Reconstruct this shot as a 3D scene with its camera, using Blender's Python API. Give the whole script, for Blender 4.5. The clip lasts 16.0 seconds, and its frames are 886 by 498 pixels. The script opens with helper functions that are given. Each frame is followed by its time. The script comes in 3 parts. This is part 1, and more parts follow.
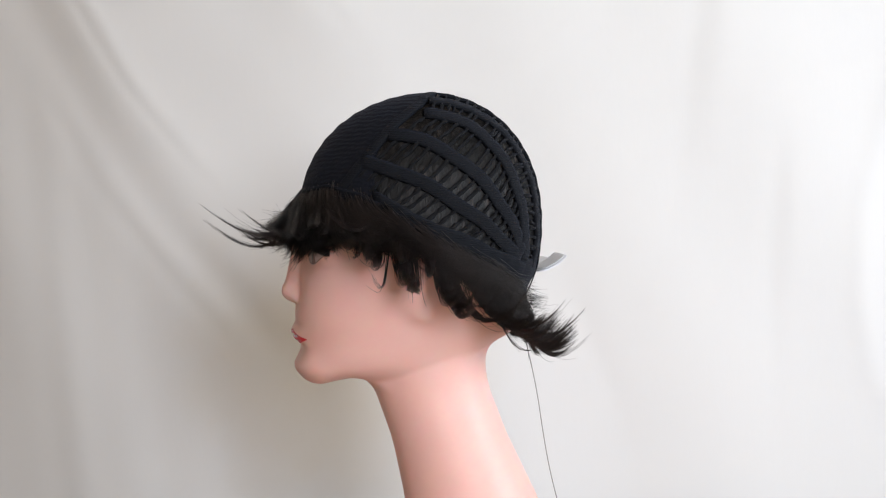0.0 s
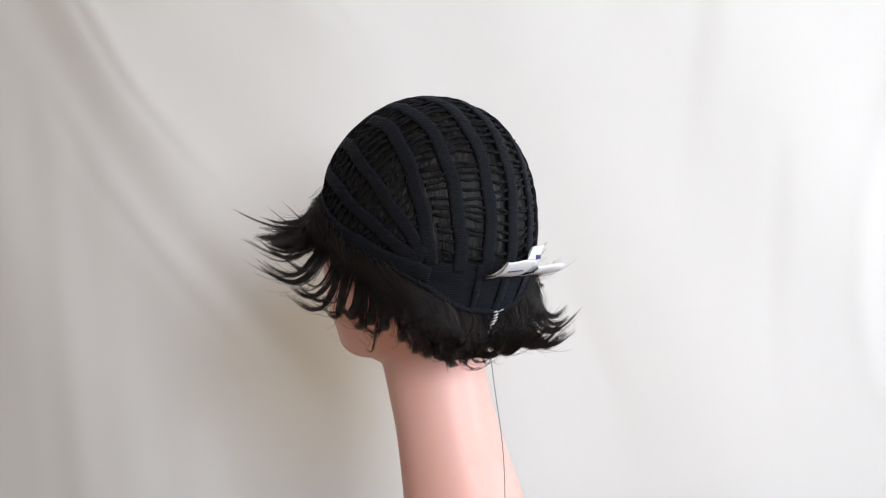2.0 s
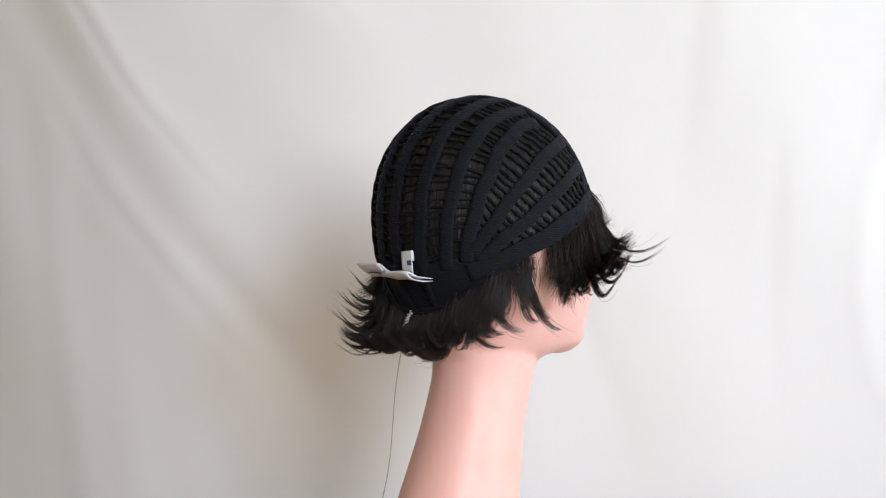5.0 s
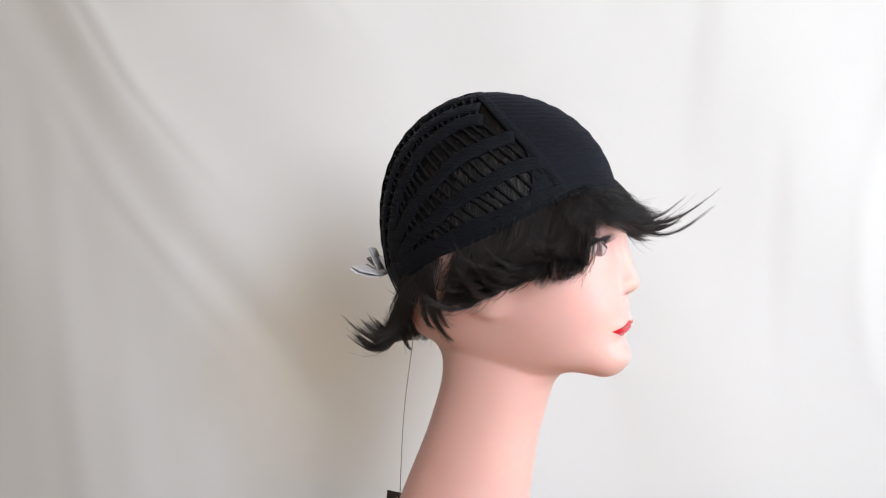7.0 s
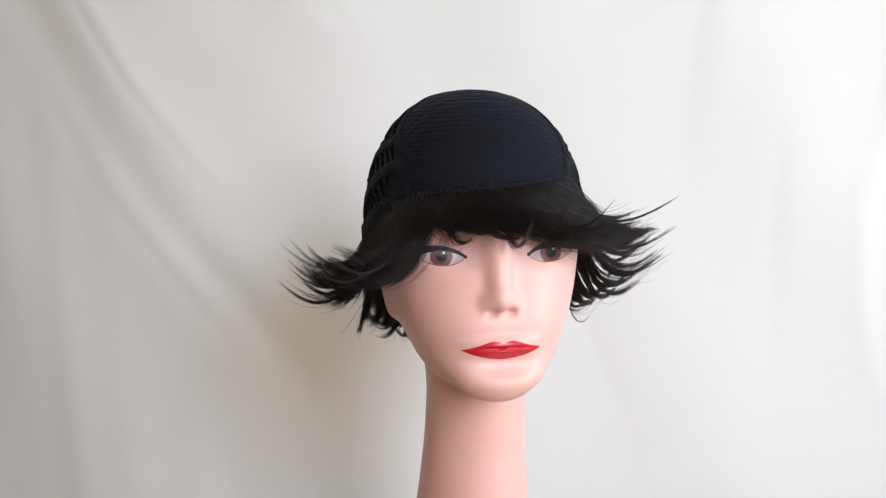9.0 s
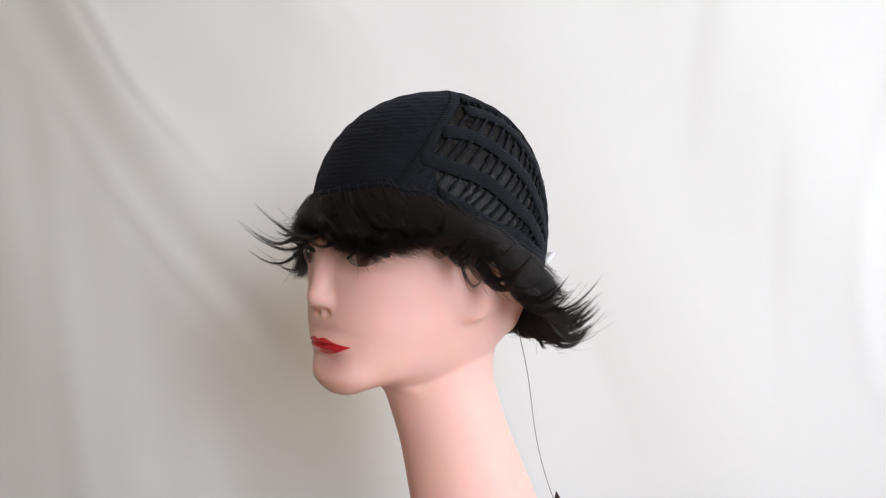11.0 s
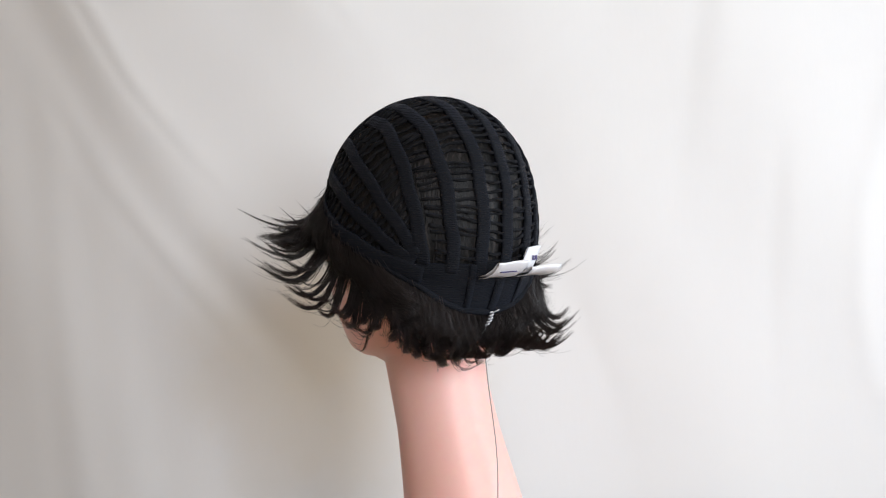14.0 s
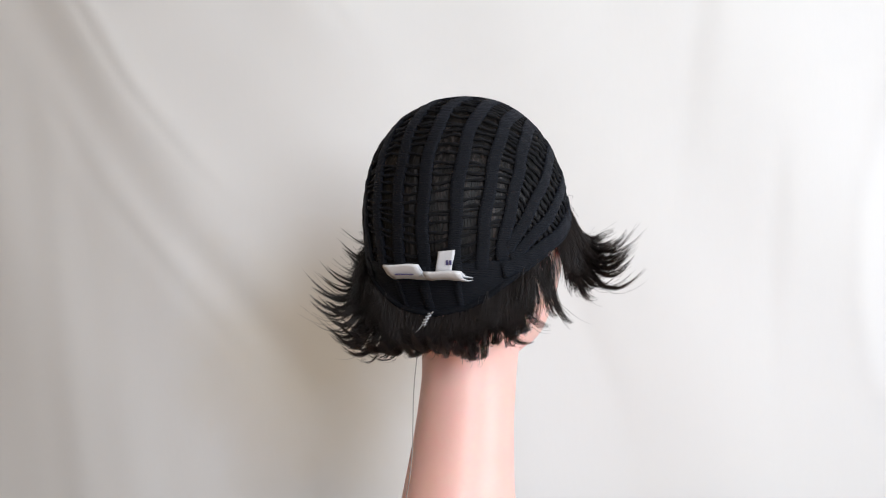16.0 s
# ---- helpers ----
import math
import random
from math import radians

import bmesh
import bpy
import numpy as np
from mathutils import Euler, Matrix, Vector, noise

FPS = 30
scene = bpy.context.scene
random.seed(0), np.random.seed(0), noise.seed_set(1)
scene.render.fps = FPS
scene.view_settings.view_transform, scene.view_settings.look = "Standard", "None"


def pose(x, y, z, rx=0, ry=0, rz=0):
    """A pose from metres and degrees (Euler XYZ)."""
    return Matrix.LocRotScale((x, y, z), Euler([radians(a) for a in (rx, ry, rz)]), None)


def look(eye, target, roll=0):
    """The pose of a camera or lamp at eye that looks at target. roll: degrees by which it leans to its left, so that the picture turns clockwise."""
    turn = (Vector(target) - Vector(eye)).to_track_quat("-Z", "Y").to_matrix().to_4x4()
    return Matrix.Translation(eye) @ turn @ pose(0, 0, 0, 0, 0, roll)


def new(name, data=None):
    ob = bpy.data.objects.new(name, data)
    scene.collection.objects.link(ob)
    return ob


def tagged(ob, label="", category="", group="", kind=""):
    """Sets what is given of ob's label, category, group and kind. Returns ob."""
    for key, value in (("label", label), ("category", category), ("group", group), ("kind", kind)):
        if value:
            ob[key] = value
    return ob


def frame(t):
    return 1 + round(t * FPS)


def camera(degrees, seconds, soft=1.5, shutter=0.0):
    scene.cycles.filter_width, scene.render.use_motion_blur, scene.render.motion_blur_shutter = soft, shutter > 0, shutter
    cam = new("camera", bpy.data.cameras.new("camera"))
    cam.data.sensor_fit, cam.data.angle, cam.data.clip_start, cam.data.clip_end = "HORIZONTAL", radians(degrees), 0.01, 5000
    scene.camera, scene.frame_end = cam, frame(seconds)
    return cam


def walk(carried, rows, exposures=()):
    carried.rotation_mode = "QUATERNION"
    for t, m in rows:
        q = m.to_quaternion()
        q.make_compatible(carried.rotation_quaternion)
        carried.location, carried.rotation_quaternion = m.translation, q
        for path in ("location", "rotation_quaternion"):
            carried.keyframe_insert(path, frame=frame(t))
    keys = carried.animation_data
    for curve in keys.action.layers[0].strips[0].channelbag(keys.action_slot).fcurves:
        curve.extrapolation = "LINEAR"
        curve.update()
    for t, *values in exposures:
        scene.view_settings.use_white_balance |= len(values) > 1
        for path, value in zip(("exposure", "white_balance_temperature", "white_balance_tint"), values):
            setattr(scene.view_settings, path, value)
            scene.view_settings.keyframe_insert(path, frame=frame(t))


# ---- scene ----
# The camera stands still; the bust turns once in 11.84 s on its own upright axis (x = y = 0).
cam = camera(51.1, 16.0, soft=1.15)
EYE = pose(-0.0116, -0.7289, 0.0402, 86.86, 1.675, 0)
walk(cam, [(0.0, EYE), (16.0, EYE)])

# ---- light: one wide window beside the camera, one in the side wall ----
scene.view_settings.exposure = 0.0
world = bpy.data.worlds.new("daylight")
scene.world = world
world.use_nodes = True
wn = world.node_tree.nodes
sky = wn.new("ShaderNodeTexSky")
sky.sky_type, sky.sun_disc = "NISHITA", False
sky.sun_elevation, sky.sun_rotation = radians(38), radians(150)
wn["Background"].inputs["Strength"].default_value = 0.10
world.node_tree.links.new(sky.outputs["Color"], wn["Background"].inputs["Color"])


def area_lamp(name, eye, target, sx, sy, watts, colour):
    lamp = bpy.data.lights.new(name, "AREA")
    lamp.shape, lamp.size, lamp.size_y, lamp.energy, lamp.color = "RECTANGLE", sx, sy, watts, colour
    ob = new(name, lamp)
    ob.matrix_world = look(eye, target)
    return ob


area_lamp("window_daylight_front", (0.95, -2.52, 0.66), (0.95, 0, 0.66), 0.86, 1.16, 57.6, (0.882, 0.918, 1.0))
area_lamp("window_daylight_side", (1.72, -0.75, 0.30), (0, -0.75, 0.30), 1.06, 1.26, 28.8, (0.780, 0.890, 1.0))

# ---- materials ----


def material(name, base, rough=0.6, metal=0.0, spec=0.5):
    m = bpy.data.materials.new(name)
    m.use_nodes = True
    b = m.node_tree.nodes["Principled BSDF"]
    b.inputs["Base Color"].default_value = (*base, 1)
    b.inputs["Roughness"].default_value = rough
    b.inputs["Metallic"].default_value = metal
    b.inputs["Specular IOR Level"].default_value = spec
    return m


def node(m, kind, **inputs):
    n = m.node_tree.nodes.new(kind)
    for k, v in inputs.items():
        n.inputs[k.replace("_", " ")].default_value = v
    return n


def link(m, a, b):
    m.node_tree.links.new(a, b)


def bsdf(m):
    return m.node_tree.nodes["Principled BSDF"]


def coords(m, scale=(1, 1, 1)):
    tc = node(m, "ShaderNodeTexCoord")
    mp = node(m, "ShaderNodeMapping")
    mp.inputs["Scale"].default_value = scale
    link(m, tc.outputs["Object"], mp.inputs["Vector"])
    return mp.outputs["Vector"]


def mix(m, factor, a, b):
    """A colour between a and b; each a socket or a colour."""
    n = m.node_tree.nodes.new("ShaderNodeMix")
    n.data_type = "RGBA"
    for socket, v in ((n.inputs[0], factor), (n.inputs[6], a), (n.inputs[7], b)):
        if isinstance(v, (tuple, float, int)):
            socket.default_value = (*v, 1) if isinstance(v, tuple) else v
        else:
            link(m, v, socket)
    return n.outputs[2]


def ramp(m, value, lo, hi):
    n = node(m, "ShaderNodeMapRange")
    n.inputs["From Min"].default_value, n.inputs["From Max"].default_value = lo, hi
    link(m, value, n.inputs["Value"])
    return n.outputs["Result"]


def bump(m, height, strength, distance):
    n = node(m, "ShaderNodeBump")
    n.inputs["Strength"].default_value, n.inputs["Distance"].default_value = strength, distance
    link(m, height, n.inputs["Height"])
    link(m, n.outputs["Normal"], bsdf(m).inputs["Normal"])
    return n


def noise_tex(m, vector, scale, detail=3.0, rough=0.55):
    n = node(m, "ShaderNodeTexNoise", Scale=scale, Detail=detail, Roughness=rough)
    link(m, vector, n.inputs["Vector"])
    return n.outputs["Fac"]


def make_skin():
    """Painted plastic: skin, with lips, eyes and liner kept apart by smooth distances stored on the mesh."""
    m = material("painted_plastic_skin", (0.84, 0.55, 0.46), 0.42, 0, 0.45)
    v = coords(m)
    mott = noise_tex(m, v, 26, 4)
    col = mix(m, ramp(m, mott, 0.3, 0.7), (0.875, 0.540, 0.475), (0.85, 0.505, 0.445))

    def layer(name, lo, hi):
        a = node(m, "ShaderNodeAttribute")
        a.attribute_name = name
        return ramp(m, a.outputs["Fac"], lo, hi)

    col = mix(m, layer("blush", 0.0, 1.0), col, (0.80, 0.36, 0.36))
    # eyeshadow, with the shade of lid, fringe and nose side painted in
    col = mix(m, layer("shadow_paint", 0.0, 1.0), col, (0.42, 0.22, 0.21))
    col = mix(m, layer("sclera", -0.0002, 0.0003), col, (0.54, 0.41, 0.41))
    col = mix(m, layer("iris", -0.0004, 0.0004), col, (0.16, 0.060, 0.052))
    col = mix(m, layer("pupil", -0.0004, 0.0004), col, (0.012, 0.008, 0.010))
    col = mix(m, layer("liner", -0.0003, 0.0003), col, (0.013, 0.012, 0.018))
    lipf = layer("lips", -0.0003, 0.0004)
    col = mix(m, lipf, col, (0.60, 0.018, 0.035))
    # the eye's highlight, painted as a fixed white dot
    col = mix(m, layer("glint", -0.0002, 0.0002), col, (0.85, 0.85, 0.88))
    link(m, col, bsdf(m).inputs["Base Color"])
    rough = node(m, "ShaderNodeMapRange")
    rough.inputs["To Min"].default_value, rough.inputs["To Max"].default_value = 0.42, 0.24
    link(m, lipf, rough.inputs["Value"])
    link(m, rough.outputs["Result"], bsdf(m).inputs["Roughness"])
    bsdf(m).inputs["Subsurface Weight"].default_value = 0.40
    bsdf(m).inputs["Subsurface Radius"].default_value = (0.012, 0.005, 0.003)
    bsdf(m).inputs["Subsurface Scale"].default_value = 0.8
    bump(m, noise_tex(m, v, 420, 2), 0.05, 0.0006)
    return m


def make_hair(name, a, b):
    m = material(name, a, 0.42, 0, 0.42)
    v = coords(m)
    g = node(m, "ShaderNodeNewGeometry")
    col = mix(m, g.outputs["Random Per Island"], a, b)
    info = node(m, "ShaderNodeObjectInfo")
    col = mix(m, ramp(m, info.outputs["Random"], 0.0, 1.6), col, tuple(0.35 * c for c in a))
    link(m, col, bsdf(m).inputs["Base Color"])
    r = node(m, "ShaderNodeMapRange")
    r.inputs["To Min"].default_value, r.inputs["To Max"].default_value = 0.30, 0.46
    link(m, noise_tex(m, v, 90, 2), r.inputs["Value"])
    link(m, r.outputs["Result"], bsdf(m).inputs["Roughness"])
    return m


def make_fabric(name, a, b, ribs, rough=0.85):
    """Dark knitted cloth: fine ribs along z, weave and lint."""
    m = material(name, a, rough, 0, 0.22)
    v = coords(m)
    w = node(m, "ShaderNodeTexWave", Scale=ribs, Distortion=4.4, Detail=2.5)
    w.inputs["Detail Scale"].default_value = 1.6
    w.bands_direction = "Z"
    link(m, v, w.inputs["Vector"])
    n = noise_tex(m, v, 900, 2)
    big = noise_tex(m, v, 30, 3)
    col = mix(m, ramp(m, big, 0.3, 0.7), a, b)
    link(m, col, bsdf(m).inputs["Base Color"])
    add = node(m, "ShaderNodeMath")
    add.operation = "ADD"
    link(m, w.outputs["Fac"], add.inputs[0])
    link(m, n, add.inputs[1])
    bump(m, add.outputs["Value"], 0.6, 0.0008)
    bsdf(m).inputs["Sheen Weight"].default_value = 0.03
    bsdf(m).inputs["Sheen Tint"].default_value = (0.25, 0.35, 0.7, 1)
    return m


def make_pressed_hair():
    """Hair laid flat under the wefts: fine upright strands, their sheen painted lighter in patches."""
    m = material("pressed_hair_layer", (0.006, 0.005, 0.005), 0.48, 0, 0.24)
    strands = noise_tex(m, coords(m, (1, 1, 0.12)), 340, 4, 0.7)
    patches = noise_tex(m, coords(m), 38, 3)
    # glints painted as lighter strands, then sunk to near black between the patches
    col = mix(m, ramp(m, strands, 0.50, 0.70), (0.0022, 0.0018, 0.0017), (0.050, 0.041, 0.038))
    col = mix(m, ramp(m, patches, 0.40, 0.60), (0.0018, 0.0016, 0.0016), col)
    link(m, col, bsdf(m).inputs["Base Color"])
    bump(m, strands, 1.0, 0.0016)
    return m


def make_cloth():
    """Off-white cotton sheet with a fine weave, soft dirt and the bust's warm shadow tinted in."""
    m = material("white_cotton_sheet", (0.78, 0.77, 0.75), 0.92, 0, 0.2)
    v = coords(m)
    big = noise_tex(m, v, 2.3, 4)
    mid = noise_tex(m, v, 14, 4)
    col = mix(m, ramp(m, big, 0.3, 0.7), (0.79, 0.785, 0.78), (0.765, 0.755, 0.74))
    col = mix(m, ramp(m, mid, 0.25, 0.9), col, (0.79, 0.78, 0.765))
    # the bust's warm cast shadow, painted low on the sheet with an uneven border
    at = node(m, "ShaderNodeVectorMath")
    at.operation = "DISTANCE"
    at.inputs[1].default_value = (-0.17, 0.44, -0.16)
    link(m, v, at.inputs[0])
    far = node(m, "ShaderNodeMath")
    far.operation = "MULTIPLY_ADD"
    far.inputs[1].default_value = 0.24
    link(m, noise_tex(m, v, 6, 4), far.inputs[0])
    link(m, at.outputs["Value"], far.inputs[2])
    shadow_tint = ramp(m, far.outputs["Value"], 0.33, 0.14)
    col = mix(m, shadow_tint, col, (0.745, 0.685, 0.585))
    link(m, col, bsdf(m).inputs["Base Color"])
    w = noise_tex(m, coords(m, (1, 1, 0.25)), 60, 4)
    bump(m, w, 0.05, 0.004)
    return m


def make_plain(name, a, b, scale, rough, relief=0.0):
    m = material(name, a, rough)
    v = coords(m)
    n = noise_tex(m, v, scale, 4)
    link(m, mix(m, ramp(m, n, 0.3, 0.7), a, b), bsdf(m).inputs["Base Color"])
    if relief:
        bump(m, noise_tex(m, v, scale * 12, 3), 0.3, relief)
    return m


SKIN = make_skin()
HAIR = make_hair("dark_brown_hair", (0.0150, 0.0112, 0.0108), (0.0330, 0.0240, 0.0222))
UNDERHAIR = make_pressed_hair()
PANEL = make_fabric("navy_black_stretch_cloth", (0.0026, 0.0034, 0.0066), (0.0048, 0.0060, 0.0108), 96, 0.84)
RIBBON = make_fabric("navy_black_ribbon", (0.0028, 0.0035, 0.0056), (0.0042, 0.0052, 0.0082), 240, 0.80)
WEFT = make_fabric("black_weft_thread", (0.0026, 0.0026, 0.0030), (0.0060, 0.0056, 0.0056), 400, 0.75)
LABEL = make_plain("white_satin_label", (0.80, 0.80, 0.82), (0.74, 0.74, 0.77), 160, 0.45, 0.0002)
PRINT = make_plain("dark_violet_print", (0.05, 0.04, 0.13), (0.08, 0.07, 0.17), 300, 0.7)
SILVER = make_plain("silver_thread", (0.62, 0.62, 0.64), (0.45, 0.45, 0.47), 900, 0.35)
CORD = make_plain("grey_thread", (0.22, 0.20, 0.18), (0.30, 0.28, 0.26), 900, 0.6)
CARD = make_plain("dark_brown_card", (0.016, 0.010, 0.008), (0.026, 0.017, 0.013), 120, 0.5)
CLOTH = make_cloth()
WALLPAINT = make_plain("beige_wall_paint", (0.47, 0.385, 0.29), (0.43, 0.35, 0.26), 5, 0.9, 0.0006)
FLOORWOOD = make_plain("grey_brown_floorboards", (0.36, 0.31, 0.26), (0.28, 0.24, 0.20), 8, 0.5, 0.0006)
TABLEWOOD = make_plain("brown_table_top", (0.42, 0.25, 0.13), (0.34, 0.20, 0.10), 9, 0.5, 0.0003)
LASH = material("black_lash", (0.006, 0.006, 0.008), 0.6)


def mesh_object(name, verts, faces, mat, parent=None, label="", smooth=True):
    me = bpy.data.meshes.new(name)
    me.from_pydata([tuple(map(float, v)) for v in verts], [], [tuple(map(int, f)) for f in faces])
    me.materials.append(mat)
    if smooth:
        me.shade_smooth()
    me.update()
    ob = new(name, me)
    if parent is not None:
        ob.parent = parent
    if label:
        ob["label"] = label
    return ob


def part(name, bm, mat, parent=None, label="", smooth=True):
    me = bpy.data.meshes.new(name)
    bm.to_mesh(me)
    bm.free()
    me.materials.append(mat)
    if smooth:
        me.shade_smooth()
    ob = new(name, me)
    if parent is not None:
        ob.parent = parent
    if label:
        ob["label"] = label
    return ob


def box_bm(x0, x1, y0, y1, z0, z1, bevel=0.0):
    bm = bmesh.new()
    bmesh.ops.create_cube(bm, size=1)
    for v in bm.verts:
        v.co = Vector((x0 + (v.co.x + 0.5) * (x1 - x0), y0 + (v.co.y + 0.5) * (y1 - y0), z0 + (v.co.z + 0.5) * (z1 - z0)))
    if bevel:
        bmesh.ops.bevel(bm, geom=list(bm.edges), offset=bevel, segments=2, affect="EDGES", profile=0.5)
    return bm


# ---- the room: walls with two window openings, floor, ceiling ----
X0, X1, Y0, Y1, Z0, Z1 = -1.7, 1.7, -2.5, 0.90, -1.10, 1.45
WALL = 0.12


def wall_with_hole(name, axis, at, u0, u1, h):
    """A wall across axis at that place, from u0 to u1, with a hole h = (u, u, z, z)."""
    bm = bmesh.new()
    cells = [(u0, u1, Z0, Z1)]
    if h:
        a, b, c, d = h
        cells = [(u0, a, Z0, Z1), (b, u1, Z0, Z1), (a, b, Z0, c), (a, b, d, Z1)]
    for a, b, c, d in cells:
        lo, hi = at
        one = box_bm(lo, hi, a, b, c, d) if axis == "x" else box_bm(a, b, lo, hi, c, d)
        me = bpy.data.meshes.new("piece")
        one.to_mesh(me)
        one.free()
        bm.from_mesh(me)
        bpy.data.meshes.remove(me)
    return tagged(part(name, bm, WALLPAINT, smooth=False), "beige painted plaster wall", "wall", kind="structure")


wall_with_hole("wall_north", "y", (Y1, Y1 + WALL), X0 - WALL, X1 + WALL, None)
wall_with_hole("wall_south", "y", (Y0 - WALL, Y0), X0 - WALL, X1 + WALL, (0.50, 1.40, 0.06, 1.26))
wall_with_hole("wall_west", "x", (X0 - WALL, X0), Y0, Y1, None)
wall_with_hole("wall_east", "x", (X1, X1 + WALL), Y0, Y1, (-1.30, -0.20, -0.35, 0.95))
tagged(part("floor", box_bm(X0 - WALL, X1 + WALL, Y0 - WALL, Y1 + WALL, Z0 - 0.1, Z0 - 0.002), FLOORWOOD, smooth=False), "grey-brown wooden floor of the room", "floor", kind="structure")
tagged(part("ceiling", box_bm(X0 - WALL, X1 + WALL, Y0 - WALL, Y1 + WALL, Z1 + 0.002, Z1 + 0.1), WALLPAINT, smooth=False), "beige painted ceiling", "ceiling", kind="structure")
TABLE_Z = -0.36


def build_table():
    table = new("table")
    table.location = (0, 0.0, Z0)
    tagged(table, "plain brown wooden table under the bust", "table")
    h = TABLE_Z - Z0
    part("tabletop", box_bm(-0.45, 0.45, -0.25, 0.30, h - 0.03, h, 0.004), TABLEWOOD, table)
    for x in (-0.41, 0.41):
        for y in (-0.21, 0.26):
            part("leg", box_bm(x - 0.02, x + 0.02, y - 0.02, y + 0.02, 0, h - 0.03, 0.003), TABLEWOOD, table)


build_table()


# ---- the sheet hung behind the bust ----
def build_backdrop():
    """A hung cotton sheet: slack diagonal folds on one half, stretched flat on the other, an edge fold that bellies."""
    nx, nz = 420, 300
    x = np.linspace(-1.15, 1.15, nx)
    z = np.linspace(-0.95, 0.85, nz)
    X, Z = np.meshgrid(x, z)
    Y = np.full_like(X, 0.44)

    def crease(points, depth, width, side=0.0):
        """A fold along a smooth line through (x, z) points, deeper on one side."""
        zs = np.array([p[1] for p in points])[::-1]
        xs = np.array([p[0] for p in points])[::-1]
        c = np.interp(Z, zs, xs)
        for _ in range(6):
            c[1:-1] = (c[:-2] + 2 * c[1:-1] + c[2:]) / 4
        d = (X - c) / width
        fade = np.clip((Z - zs[0]) / 0.28, 0, 1) * np.clip((zs[-1] + 0.06 - Z) / 0.10, 0, 1)
        return depth * fade * (np.exp(-d * d) - side * np.exp(-((d - 1.5) / 1.3) ** 2))

    Y += 0.30 * np.clip(-X - 0.04, 0, None) ** 2
    FOLDS(crease, X, Z, Y)
    Y += 0.004 * np.sin(X * 7 + 1.2 * Z) + 0.002 * np.sin(23 * X + 3 * np.sin(4 * Z))
    verts = np.stack([X, Y, Z], -1).reshape(-1, 3)
    idx = np.arange(nx * nz).reshape(nz, nx)
    faces = np.stack([idx[:-1, :-1], idx[:-1, 1:], idx[1:, 1:], idx[1:, :-1]], -1).reshape(-1, 4)
    ob = mesh_object("backdrop", verts, faces, CLOTH)
    sol = ob.modifiers.new("thickness", "SOLIDIFY")
    sol.thickness, sol.offset = 0.0012, 1
    return tagged(ob, "off-white cotton sheet hung in soft diagonal folds", "backdrop", kind="structure")


def FOLDS(crease, X, Z, Y):
    # long slack folds that fall from one upper corner
    Y += crease([(-0.60, 0.45), (-0.545, 0.30), (-0.47, 0.16), (-0.37, 0.02), (-0.28, -0.08), (-0.19, -0.20), (-0.10, -0.36)], 0.0029, 0.038, 0.5)
    Y += crease([(-0.56, 0.45), (-0.50, 0.33), (-0.40, 0.18), (-0.30, 0.07), (-0.20, -0.02)], -0.0028, 0.045)
    Y += crease([(-0.30, 0.42), (-0.24, 0.28), (-0.16, 0.18), (-0.06, 0.06)], 0.004, 0.060, 0.5)
    # sharper creases beside them
    Y += crease([(-0.50, 0.34), (-0.42, 0.20), (-0.33, 0.09), (-0.25, 0.01)], 0.0013, 0.011, 0.8)
    Y += crease([(-0.54, 0.20), (-0.46, 0.06), (-0.36, -0.06), (-0.25, -0.18), (-0.16, -0.32)], 0.0009, 0.018, 0.7)
    Y += crease([(-0.22, 0.40), (-0.13, 0.26), (-0.07, 0.16)], 0.0012, 0.013, 0.7)
    # upright hanging folds at that side
    Y += crease([(-0.57, 0.20), (-0.56, -0.10), (-0.53, -0.60)], 0.0010, 0.026, 0.6)
    Y += crease([(-0.50, 0.10), (-0.48, -0.15), (-0.46, -0.60)], 0.0008, 0.030, 0.6)
    Y += crease([(-0.43, 0.02), (-0.40, -0.20), (-0.36, -0.60)], 0.0008, 0.034, 0.6)
    Y += crease([(-0.35, -0.10), (-0.30, -0.30), (-0.26, -0.60)], 0.0009, 0.040, 0.6)
    # faint upright creases of the stretched half
    Y += crease([(0.33, 0.40), (0.30, 0.16), (0.27, -0.05)], 0.0016, 0.022, 0.6)
    Y += crease([(0.23, 0.42), (0.20, 0.24)], 0.0014, 0.018, 0.6)
    Y += crease([(0.41, 0.10), (0.40, -0.10), (0.41, -0.34)], 0.0010, 0.016, 0.6)
    Y += crease([(0.14, -0.06), (0.20, -0.22), (0.24, -0.42)], 0.0010, 0.020, 0.6)
    # bellied fold at the far edge
    Y += crease([(0.60, 0.30), (0.545, 0.12), (0.517, 0.02), (0.512, -0.10), (0.527, -0.20), (0.57, -0.28), (0.66, -0.42)], -0.0020, 0.018, 0.0)


build_backdrop()

# ---- the bust: one mesh from a smooth solid; x forward, y to its own left, z up ----
MID = 0.0055


def smin(a, b, k):
    h = np.clip(0.5 + 0.5 * (b - a) / k, 0, 1)
    return b + (a - b) * h - k * h * (1 - h)


def smax(a, b, k):
    return -smin(-a, -b, k)


def spline(v, ks, vs):
    """Smooth interpolation: linear on a fine grid, blurred."""
    g = np.linspace(ks[0], ks[-1], 240)
    f = np.interp(g, ks, vs)
    for _ in range(60):
        f[1:-1] = (f[:-2] + 2 * f[1:-1] + f[2:]) / 4
    return np.interp(v, g, f)


def ellipsoid(x, y, z, c, r):
    k = np.sqrt(((x - c[0]) / r[0]) ** 2 + ((y - c[1]) / r[1]) ** 2 + ((z - c[2]) / r[2]) ** 2)
    return (k - 1) * min(r)


